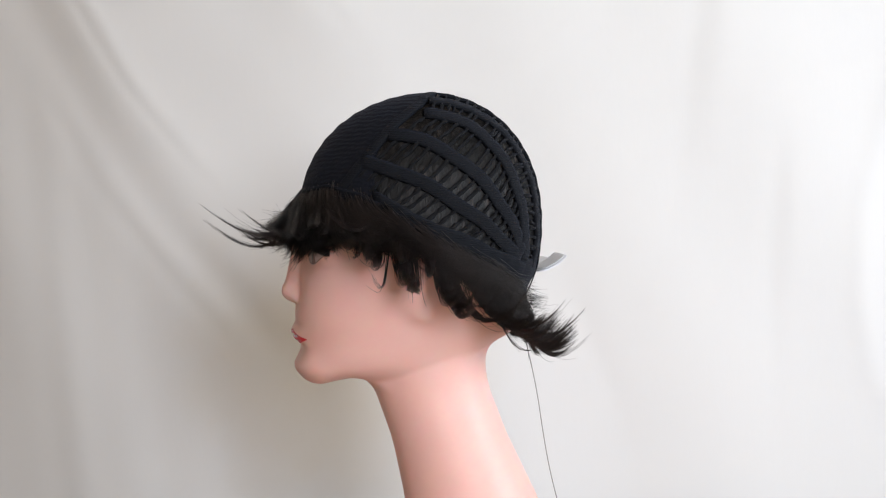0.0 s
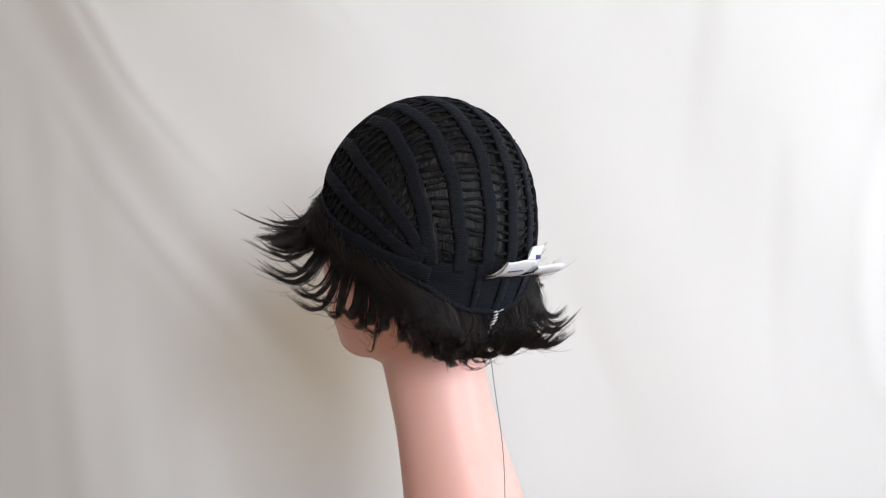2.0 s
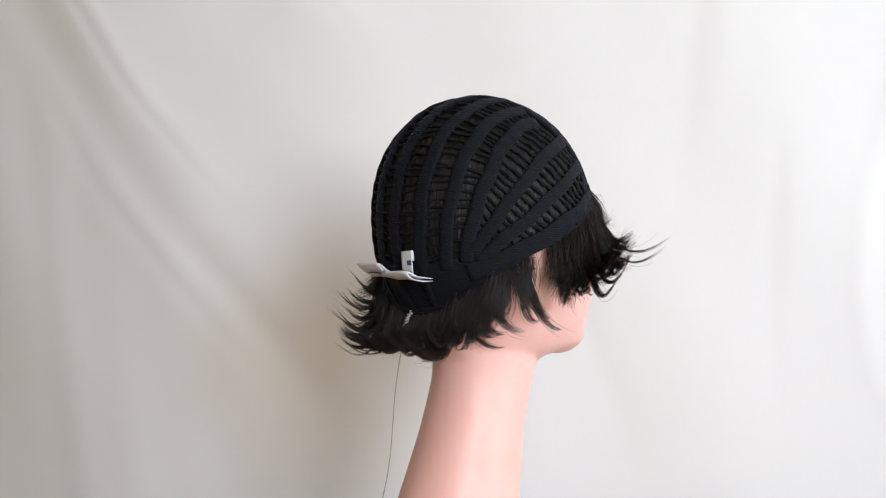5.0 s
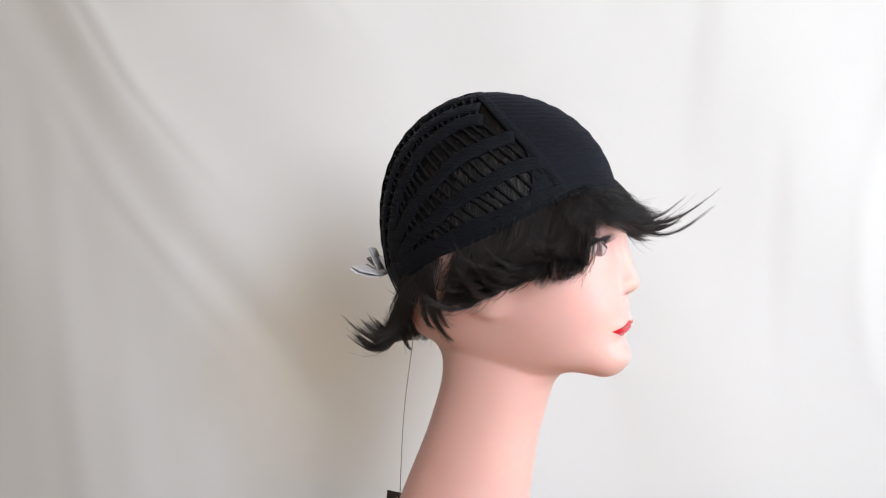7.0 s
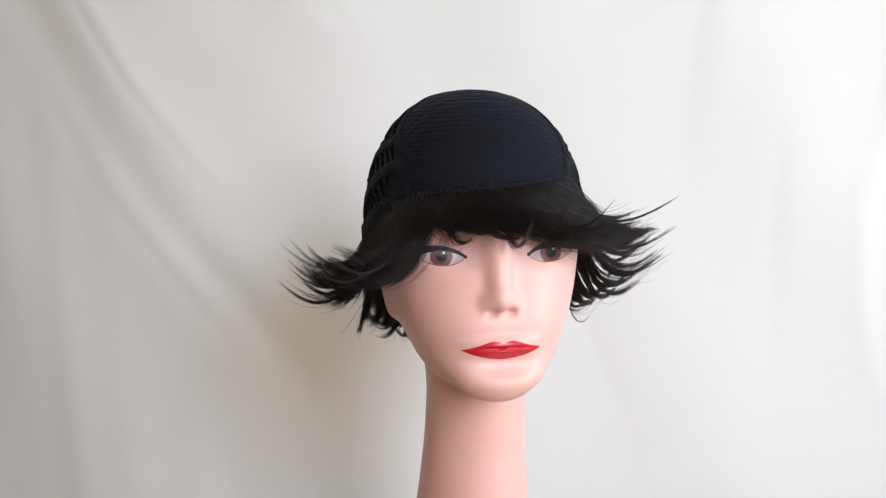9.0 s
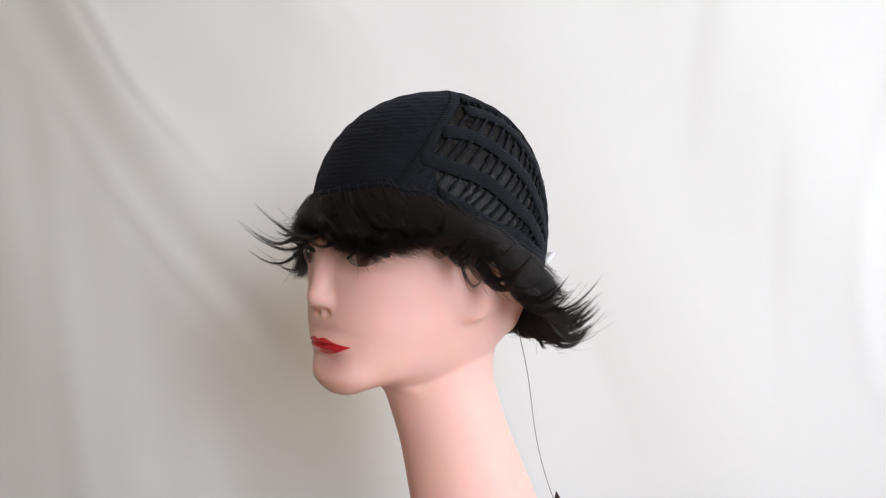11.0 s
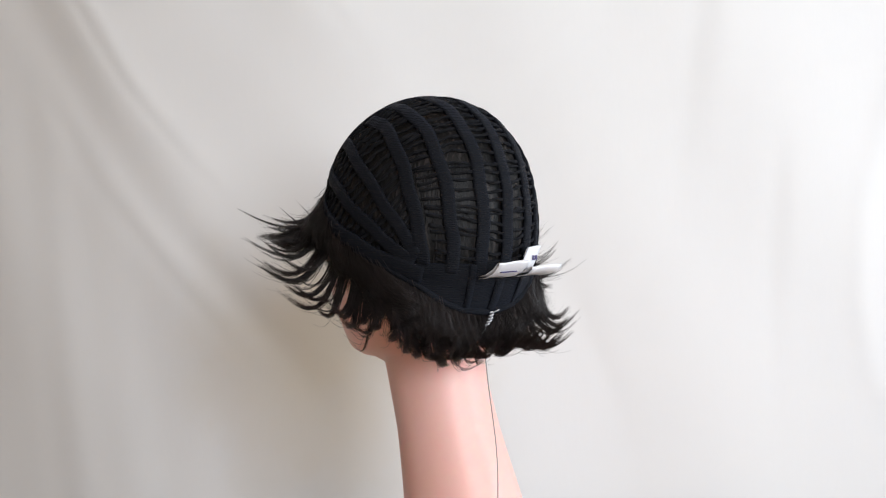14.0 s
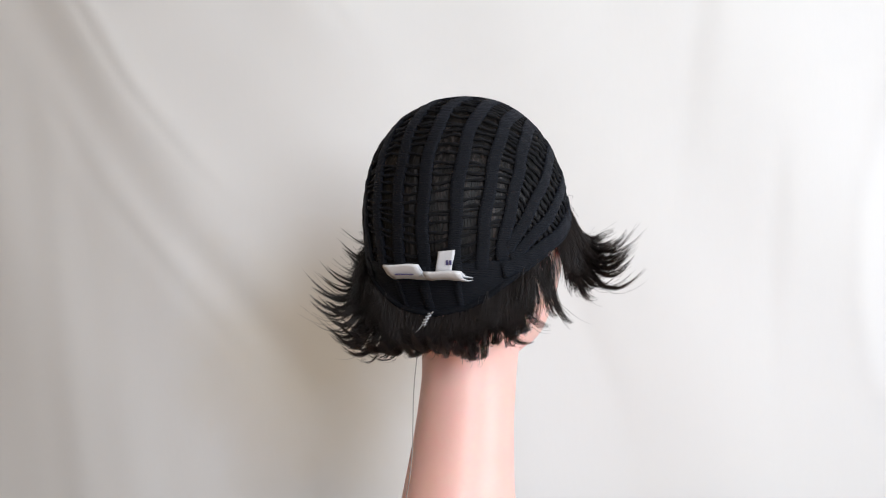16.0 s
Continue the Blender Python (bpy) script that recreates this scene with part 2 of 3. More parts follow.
def capsule(x, y, z, a, b, ra, rb):
    a, b = np.array(a), np.array(b)
    d = b - a
    t = np.clip(((x - a[0]) * d[0] + (y - a[1]) * d[1] + (z - a[2]) * d[2]) / (d @ d), 0, 1)
    return np.sqrt((x - a[0] - t * d[0]) ** 2 + (y - a[1] - t * d[1]) ** 2 + (z - a[2] - t * d[2]) ** 2) - (ra + (rb - ra) * t)


def bust_solid(x, y, z):
    dy = y - MID
    ady = np.abs(dy)
    # skull
    k = (np.abs((x - 0.031) / 0.085) ** 2.2 + np.abs(dy / 0.072) ** 2.2 + np.abs((z - 0.022) / 0.090) ** 2.2) ** (1 / 2.2)
    skull = (k - 1) * 0.077
    # face and jaw, slice by slice; the jaw's underside rises towards the ears
    far = 0.070 - x
    far = np.minimum(0.5 * (far + np.sqrt(far * far + 0.0009)), 0.09)
    zj = z - 0.30 * far * (0.5 + 0.5 * np.tanh((-0.035 - z) / 0.016))
    xf = spline(zj, [-0.100, -0.094, -0.090, -0.085, -0.076, -0.066, -0.058, -0.046, -0.036, -0.024, -0.010, 0.003, 0.016, 0.030, 0.060],
                [0.093, 0.1095, 0.1210, 0.1260, 0.1295, 0.1280, 0.1287, 0.1300, 0.1288, 0.1266, 0.1258, 0.1262, 0.1275, 0.1245, 0.110])
    w = spline(zj, [-0.100, -0.094, -0.088, -0.078, -0.065, -0.052, -0.025, 0.0, 0.03], [0.021, 0.0325, 0.0400, 0.0480, 0.0550, 0.0608, 0.0680, 0.0705, 0.068])
    xc = 0.035
    hx = np.where(x > xc, xf - xc, 0.075)
    n = 2.55
    face = ((np.abs((x - xc) / hx) ** n + (ady / w) ** n) ** (1 / n) - 1) * 0.055
    face = smax(face, -0.0955 - zj, 0.012)
    chin = ellipsoid(x, dy, z, (0.1120, 0, -0.0828), (0.0180, 0.0250, 0.0148))
    face = smin(face, chin, 0.010)
    face = smax(face, z - 0.05, 0.02)
    head = smin(skull, face, 0.012)
    # neck: a leaning column that widens into its base
    nc = spline(z, [-0.36, -0.30, -0.25, -0.199, -0.145, -0.102, -0.060, 0.0], [-0.022, -0.019, -0.013, -0.0035, 0.0135, 0.028, 0.034, 0.034])
    nx_ = spline(z, [-0.36, -0.30, -0.25, -0.199, -0.145, -0.102, -0.060, 0.0], [0.080, 0.072, 0.062, 0.0525, 0.0450, 0.0445, 0.050, 0.055])
    ny_ = spline(z, [-0.36, -0.30, -0.25, -0.199, -0.145, -0.102, -0.060, 0.0], [0.074, 0.066, 0.054, 0.0440, 0.0390, 0.0375, 0.041, 0.044])
    neck = (np.sqrt(((x - nc) / nx_) ** 2 + (dy / ny_) ** 2) - 1) * 0.042
    neck = smax(neck, z + 0.01, 0.02)
    neck = smax(neck, -0.36 - z, 0.006)
    s = smin(head, neck, 0.020)
    # ears
    ear = ellipsoid(x, ady, z, (0.041, 0.0630, -0.020), (0.0160, 0.0070, 0.026))
    bowl = ellipsoid(x, ady, z, (0.044, 0.0705, -0.013), (0.0085, 0.005, 0.014))
    ear = smax(ear, -bowl, 0.003)
    s = smin(s, ear, 0.005)
    # brow, sockets and eyeballs
    sock = ellipsoid(x, ady, z, (0.1285, 0.034, 0.006), (0.0105, 0.0205, 0.0115))
    s = smax(s, -sock, 0.009)
    ball = ellipsoid(x, ady, z, (0.1035, 0.0375, 0.003), (0.0145, 0.0175, 0.0115))
    s = smin(s, ball, 0.003)
    # nose
    nose = capsule(x, dy, z, (0.1185, 0, 0.024), (0.1318, 0, -0.0250), 0.0048, 0.0058)
    s = smin(s, nose, 0.0090)
    tip = ellipsoid(x, dy, z, (0.1318, 0, -0.0262), (0.0066, 0.0062, 0.0062))
    s = smin(s, tip, 0.0045)
    wing = ellipsoid(x, ady, z, (0.1235, 0.0084, -0.0292), (0.0078, 0.0042, 0.0056))
    s = smin(s, wing, 0.0050)
    hole = ellipsoid(x, ady, z, (0.1300, 0.0066, -0.0362), (0.0040, 0.0030, 0.0024))
    s = smax(s, -hole, 0.003)
    # lips
    up = ellipsoid(x, ady, z, (0.1225, 0.0, -0.0558), (0.0092, 0.0165, 0.0040))
    lo = ellipsoid(x, dy, z, (0.1235, 0, -0.0622), (0.0090, 0.0150, 0.0044))
    s = smin(s, up, 0.0050)
    s = smin(s, lo, 0.0050)
    seam = ellipsoid(x, dy, z, (0.1345, 0, -0.0588), (0.0042, 0.026, 0.0008))
    s = smax(s, -seam, 0.0012)
    under = ellipsoid(x, dy, z, (0.1350, 0, -0.0705), (0.0065, 0.015, 0.0048))
    s = smax(s, -under, 0.010)
    return s


def surface_of(solid, lo, hi, step):
    """Surface nets over a grid, then a few steps onto the true surface."""
    axes = [np.arange(a, b, step) for a, b in zip(lo, hi)]
    n = [len(a) for a in axes]
    f = np.empty(n, dtype=np.float32)
    for i, xv in enumerate(axes[0]):
        yy, zz = np.meshgrid(axes[1], axes[2], indexing="ij")
        f[i] = solid(np.full_like(yy, xv), yy, zz)
    inside = f < 0
    corners = [(i, j, k) for i in (0, 1) for j in (0, 1) for k in (0, 1)]

    def at(a, c):
        return a[c[0]:n[0] - 1 + c[0], c[1]:n[1] - 1 + c[1], c[2]:n[2] - 1 + c[2]]

    count = sum(at(inside, c).astype(np.int8) for c in corners)
    cells = np.argwhere((count > 0) & (count < 8))
    index = -np.ones([m - 1 for m in n], dtype=np.int64)
    index[tuple(cells.T)] = np.arange(len(cells))
    total, hits = np.zeros((len(cells), 3)), np.zeros(len(cells))
    for a in corners:
        for ax in range(3):
            if a[ax] == 0:
                b = list(a)
                b[ax] = 1
                fa, fb = f[tuple((cells + a).T)], f[tuple((cells + b).T)]
                cut = (fa < 0) != (fb < 0)
                t = np.where(cut, fa / np.where(cut, fa - fb, 1), 0)
                p = np.tile(np.array(a, float), (len(cells), 1))
                p[:, ax] = t
                total[cut] += p[cut]
                hits[cut] += 1
    verts = (cells + total / hits[:, None]) * step + np.array([a[0] for a in axes])
    faces = []
    for ax in range(3):
        u, v = (ax + 1) % 3, (ax + 2) % 3
        sl = [slice(None)] * 3
        s2 = [slice(None)] * 3
        sl[ax], s2[ax] = slice(0, -1), slice(1, None)
        e = np.argwhere(inside[tuple(sl)] != inside[tuple(s2)])
        e = e[(e[:, u] > 0) & (e[:, v] > 0) & (e[:, u] < n[u] - 1) & (e[:, v] < n[v] - 1)]
        flip = inside[tuple(e.T)]
        du, dv = np.eye(3, dtype=int)[u], np.eye(3, dtype=int)[v]
        q = np.stack([index[tuple((e - du - dv).T)], index[tuple((e - dv).T)], index[tuple(e.T)], index[tuple((e - du).T)]], 1)
        q[~flip] = q[~flip][:, ::-1]
        faces.append(q)
    faces = np.concatenate(faces)
    for _ in range(3):
        x, y, z = verts.T
        h = 2e-4
        g = np.stack([solid(x + h, y, z) - solid(x - h, y, z), solid(x, y + h, z) - solid(x, y - h, z), solid(x, y, z + h) - solid(x, y, z - h)], 1) / (2 * h)
        d = solid(x, y, z)[:, None] * g / np.maximum((g * g).sum(1), 0.05)[:, None]
        verts = verts - np.clip(d, -step / 2, step / 2)
    return verts, faces


def finer(verts, faces):
    """Split the quads round the eyes, nose and mouth, and lay the new points on the surface."""
    bm = bmesh.new()
    vs = [bm.verts.new(v) for v in verts]
    for f in faces:
        bm.faces.new([vs[i] for i in f])
    chosen = set()
    for f in bm.faces:
        x, y, z = f.calc_center_median()
        a = abs(y - MID)
        if x > 0.09 and ((0.018 < a < 0.058 and -0.009 < z < 0.016) or (a < 0.032 and -0.071 < z < -0.048)):
            chosen.update(f.edges)
    bmesh.ops.subdivide_edges(bm, edges=list(chosen), cuts=3, use_grid_fill=True)
    bm.verts.index_update()
    v = np.array([p.co[:] for p in bm.verts])
    f = [tuple(p.index for p in q.verts) for q in bm.faces]
    bm.free()
    near = (v[:, 0] > 0.09) & (v[:, 2] > -0.08) & (v[:, 2] < 0.03)
    for _ in range(3):
        x, y, z = v[near].T
        h = 2e-4
        g = np.stack([bust_solid(x + h, y, z) - bust_solid(x - h, y, z), bust_solid(x, y + h, z) - bust_solid(x, y - h, z), bust_solid(x, y, z + h) - bust_solid(x, y, z - h)], 1) / (2 * h)
        d = bust_solid(x, y, z)[:, None] * g / np.maximum((g * g).sum(1), 0.05)[:, None]
        v[near] -= np.clip(d, -0.001, 0.001)
    return v, f


def eye_lines(a):
    """Upper and lower lid over the eye's width, a from -1 (inner corner) to 1 (outer corner)."""
    arch = np.clip(1 - a * a, 0, None)
    return 0.0016 + 0.0044 * arch ** 0.75 + 0.0014 * a, 0.0012 - 0.0054 * arch ** 0.9 + 0.0014 * a


def build_bust():
    verts, faces = surface_of(bust_solid, (-0.11, -0.095, -0.366), (0.15, 0.106, 0.13), 0.0020)
    verts, faces = finer(verts, faces)
    x, y, z = verts.T
    dy = y - MID
    ady = np.abs(dy)
    front = x > 0.09
    paint = {}
    a = ady / 0.0268
    zu = np.interp(a, [0, 0.12, 0.26, 0.45, 0.7, 1.0], [-0.0552, -0.0542, -0.0537, -0.0552, -0.0577, -0.0597])
    zl = -0.0602 - 0.0066 * np.clip(1 - a ** 1.7, 0, 1)
    paint["lips"] = np.where(front & (a < 1.2), np.minimum(np.minimum(zu - z, z - zl), (1 - a) * 0.0268), -0.02)
    e = (ady - 0.0375) / 0.0155
    hi, lo = eye_lines(np.clip(e, -1.2, 1.2))
    inside = np.minimum(np.minimum(hi - z, z - lo), (1 - np.abs(e)) * 0.0155)
    paint["sclera"] = np.where(front, inside, -0.02)
    cy, cz = dy - np.sign(dy) * 0.0370, z - 0.0022
    rad = np.sqrt(cy ** 2 + cz ** 2)
    paint["iris"] = np.where(front, np.minimum(0.0074 - rad, inside - 0.0002), -0.02)
    paint["pupil"] = np.where(front, np.minimum(0.0038 - rad, inside), -0.02)
    paint["glint"] = np.where(front, 0.0009 - np.sqrt((cy - 0.0016) ** 2 + (cz - 0.0022) ** 2), -0.02)
    wide = np.abs(e) < 1.12
    upper = 0.0019 + 0.0007 * np.clip(e, -1, 1) - np.abs(z - hi - 0.0012)
    lower = 0.00025 - np.abs(z - lo)
    paint["liner"] = np.where(front & wide, np.maximum(upper, np.where(np.abs(e) < 1.0, lower, -1)), -0.02)
    paint["blush"] = np.where(front | (x > 0.05), 0.16 * np.exp(-(((ady - 0.050) / 0.018) ** 2 + ((z + 0.032) / 0.022) ** 2)), 0)
    # first term: eyeshadow and painted lid shade; second: painted shade beside the nose
    paint["shadow_paint"] = np.where(front, 0.95 * np.exp(-(((ady - 0.036) / 0.020) ** 2 + ((z - 0.013) / 0.0085) ** 2)) + 0.22 * np.exp(-(((ady - 0.0155) / 0.005) ** 2 + ((z - 0.004) / 0.010) ** 2)), 0)
    nv = len(verts)
    # lashes: thin tapered blades that stand on the upper lids
    lv, lf = [], []
    for side in (-1, 1):
        for i in range(19):
            a = -0.75 + 1.75 * i / 18
            zz = float(eye_lines(np.array(a))[0]) + 0.0006
            yy = MID + side * (0.0375 + 0.0155 * a)
            xx = 0.1195 - 0.0060 * max(a, 0) ** 2
            long = 0.0076 + 0.0034 * max(a, 0)
            tip = (xx + 0.0095, yy + side * (0.0030 * a + 0.0006), zz + long * (0.75 if a < 0.8 else 0.45))
            k = nv + len(lv)
            lv += [(xx, yy - 0.00040, zz), (xx, yy + 0.00040, zz), (xx - 0.0006, yy, zz + 0.0003), tip]
            lf += [(k, k + 1, k + 3), (k + 1, k + 2, k + 3), (k + 2, k, k + 3)]
    ob = mesh_object("mannequin_head", list(verts) + lv, [tuple(f) for f in faces] + lf, SKIN)
    me = ob.data
    me.materials.append(LASH)
    for poly in me.polygons[len(faces):]:
        poly.material_index = 1
    for name, values in paint.items():
        at = me.attributes.new(name, "FLOAT", "POINT")
        at.data.foreach_set("value", np.concatenate([values, np.full(len(lv), -0.02)]).astype(np.float32))
    return tagged(ob, "pale pink plastic mannequin head with red lips and long neck", "mannequin head")


BUST = build_bust()

# ---- the wig, worn inside out: its cap of ribbons and wefts shows, the hair hangs from under the rim ----
WIG = tagged(new("wig"), "black short-haired wig turned inside out on the mannequin head", "wig")
CC = np.array([0.031, MID, 0.022])
CR = np.array([0.0920, 0.0805, 0.0975])


def on_cap(d, lift=0.0):
    """The cap's surface in the direction d from its middle, raised by lift."""
    d = np.asarray(d, float)
    d = d / np.linalg.norm(d, axis=-1, keepdims=True)
    e = np.abs(d / CR)
    k = ((e[..., :2] ** 2).sum(-1, keepdims=True) ** 1.1 + e[..., 2:] ** 2.2) ** (-1 / 2.2)
    ahead, above, aside = np.clip(d[..., :1], 0, 1), np.clip(d[..., 2:], 0, 1), np.clip(-d[..., 1:2], 0, 1)
    k = k * (1 - 0.090 * ahead * above ** 3 - 0.028 * aside ** 2 * above ** 0.5)
    return CC + d * (k + lift)


def slerp(a, b, s):
    a, b = a / np.linalg.norm(a), b / np.linalg.norm(b)
    w = math.acos(max(-1, min(1, float(a @ b))))
    s = np.asarray(s)[..., None]
    return (np.sin((1 - s) * w) * a + np.sin(s * w) * b) / math.sin(w)


def seam_point(u):
    """Direction of the front panel's rear seam; u = 0 on the crown, -1 and 1 at the temples."""
    b = u * radians(97)
    z = 0.046 + 0.072 * (math.cos(b) + 0.12) / 1.12
    return np.array([0.020 + 1.25 * (0.118 - z), MID + 0.062 * math.sin(b), z + 0.004 * u]) - CC


def nape_point(u):
    return np.array([-0.064 + 0.042 * u * u, MID + 0.064 * math.copysign(1 - (1 - min(abs(u), 1)) ** 1.3, u), -0.014 + 0.008 * u * u]) - CC


# where each back ribbon starts on the crown and ends above the nape, across the head
BACK_RIBBONS = [(0.051, 0.054), (0.037, 0.037), (0.014, 0.018), (-0.009, -0.002), (-0.030, -0.025), (-0.046, -0.042), (-0.056, -0.054)]


def back_point(t, y0, y1, lift=0.0):
    """On the cap's rear half: t = 0 on the crown seam, 1 above the nape; y glides from y0 to y1."""
    u = min(1.0, abs(y0) / 0.062)
    a0 = math.atan2(0.096 - 0.016 * u * u, 0.022 * u * u - 0.011)
    a = a0 + (radians(205) - 0.10 * u - a0) * t
    d = np.array([math.cos(a), 0, math.sin(a)])
    y = (y0 + (y1 - y0) * t) * (1 + 0.16 * math.sin(math.pi * min(max(t, 0), 1)) * u)
    r = 0.0
    for step in (0.064, 0.032, 0.016, 0.008, 0.004, 0.002, 0.001, 0.0005, 0.00025):
        p = d * (r + step)
        if ((p[0] / CR[0]) ** 2 + (y / CR[1]) ** 2) ** 1.1 + abs(p[2] / CR[2]) ** 2.2 < 1:
            r += step
    return on_cap(np.array([d[0] * r, y, d[2] * r]), lift)


def side_point(side, t, q, lift=0.0):
    """On the cap's side: q = 0 along the outermost back ribbon, 1 along the ear band; t from the seam to the nape."""
    top = back_point(t, 0.051 * (1 if side > 0 else -1.10), 0.054 * side) - CC
    lo = np.array([0.104 - 0.142 * t, side * (0.046 + 0.036 * math.sin(math.pi * min(max(0.12 + 0.70 * t, 0), 1))), 0.044 - 0.052 * t - 0.010 * t * t])
    return on_cap(slerp(top, lo - np.array([CC[0], 0, CC[2]]), q), lift)


RIM_AT = [-180, -160, -148, -138, -120, -105, -90, -70, -50, -30, 0, 30, 50, 70, 90, 105, 120, 138, 148, 160, 180]
RIM_Z = [-0.046, -0.042, -0.034, -0.024, -0.010, 0.000, 0.007, 0.019, 0.034, 0.042, 0.046, 0.051, 0.044, 0.026, 0.010, 0.001, -0.009, -0.023, -0.034, -0.042, -0.046]


def rim(deg, lift=0.0):
    deg = (deg + 180) % 360 - 180
    z = np.interp(deg, RIM_AT, RIM_Z)
    a = radians(deg)
    c, s = math.cos(a), math.sin(a)
    h = 1 - abs((z - CC[2]) / CR[2]) ** 2.2
    r = ((c / CR[0]) ** 2 + (s / CR[1]) ** 2) ** -0.5 * h ** (1 / 2.2)
    return np.array([CC[0] + (r + lift) * c, CC[1] + (r + lift) * s, z])


def strip(paths, thick, under=0.0004):
    """A ribbon with thickness between two or more lines of points given with their outward lift function."""
    P = np.array(paths)
    out = P - CC
    out = out / np.linalg.norm(out, axis=-1, keepdims=True)
    top, low = P + out * thick, P - out * under
    a, b = P.shape[:2]
    verts = np.concatenate([top.reshape(-1, 3), low.reshape(-1, 3)])
    i = np.arange(a * b).reshape(a, b)
    f = np.stack([i[:-1, :-1], i[:-1, 1:], i[1:, 1:], i[1:, :-1]], -1).reshape(-1, 4)
    faces = [tuple(q) for q in f] + [tuple(q[::-1]) for q in f + a * b]
    ring = list(i[0, :]) + list(i[1:, -1]) + list(i[-1, -2::-1]) + list(i[-2:0:-1, 0])
    for p, q in zip(ring, ring[1:] + ring[:1]):
        faces.append((p, p + a * b, q + a * b, q))
    return verts, faces


def tube(points, radius, sides=6):
    P = np.array(points, float)
    n = len(P)
    T = np.gradient(P, axis=0)
    T /= np.linalg.norm(T, axis=1, keepdims=True)
    ref = np.array([0.31, 0.87, 0.37])
    A = np.cross(T, ref)
    A /= np.linalg.norm(A, axis=1, keepdims=True)
    B = np.cross(T, A)
    r = np.broadcast_to(np.asarray(radius, float), (n,))[:, None, None]
    ang = np.linspace(0, 2 * np.pi, sides, endpoint=False)
    V = P[:, None] + r * (np.cos(ang)[None, :, None] * A[:, None] + np.sin(ang)[None, :, None] * B[:, None])
    faces = []
    for k in range(n - 1):
        for j in range(sides):
            j2 = (j + 1) % sides
            faces.append((k * sides + j, k * sides + j2, (k + 1) * sides + j2, (k + 1) * sides + j))
    faces += [tuple(range(sides))[::-1], tuple((n - 1) * sides + j for j in range(sides))]
    return V.reshape(-1, 3), faces


def join(pieces):
    verts, faces, n = [], [], 0
    for v, f in pieces:
        verts.append(np.asarray(v))
        faces += [tuple(i + n for i in q) for q in f]
        n += len(v)
    return np.concatenate(verts), faces


def ribbon(mid, half, lift, seed, name="ribbon"):
    """A flat woven ribbon along points of the cap, slightly wavy where it crosses the wefts."""
    mid = np.array(mid)
    n = len(mid)
    W = np.cross(np.gradient(mid, axis=0), mid - CC)
    W /= np.linalg.norm(W, axis=1, keepdims=True)
    k = np.arange(n)
    wob = (0.0006 * np.sin(0.5 * k + 3 * seed))[:, None]
    lifts = lift + 0.0006 * np.abs(np.sin(k * 0.8 + seed))[:, None]
    cols = [on_cap(mid + W * (half * t + wob) - CC, lifts - 0.0003 * t * t) for t in (-1, -0.5, 0, 0.5, 1)]
    mesh_object(name, *strip(cols, 0.0007, 0.0019), RIBBON, WIG)


def weft(path, place, rng, thick=1.0):
    """A machine-sewn weft: an uneven cord along (a, b) pairs laid on the cap by place()."""
    phase, amp = rng.uniform(0, 6), rng.uniform(0.0003, 0.0008)
    pts, rad = [], []
    for k, (a, b) in enumerate(path):
        w = 43 * k / len(path)
        pts.append(place(a, b, 0.0001 + amp * math.sin(w + phase) + rng.uniform(-0.0003, 0.0003)))
        rad.append(thick * (0.00150 + 0.00030 * math.sin(1.4 * w + phase) + rng.uniform(-0.00030, 0.00040)))
    mesh_object("weft", *tube(pts, rad, 5), WEFT, WIG)


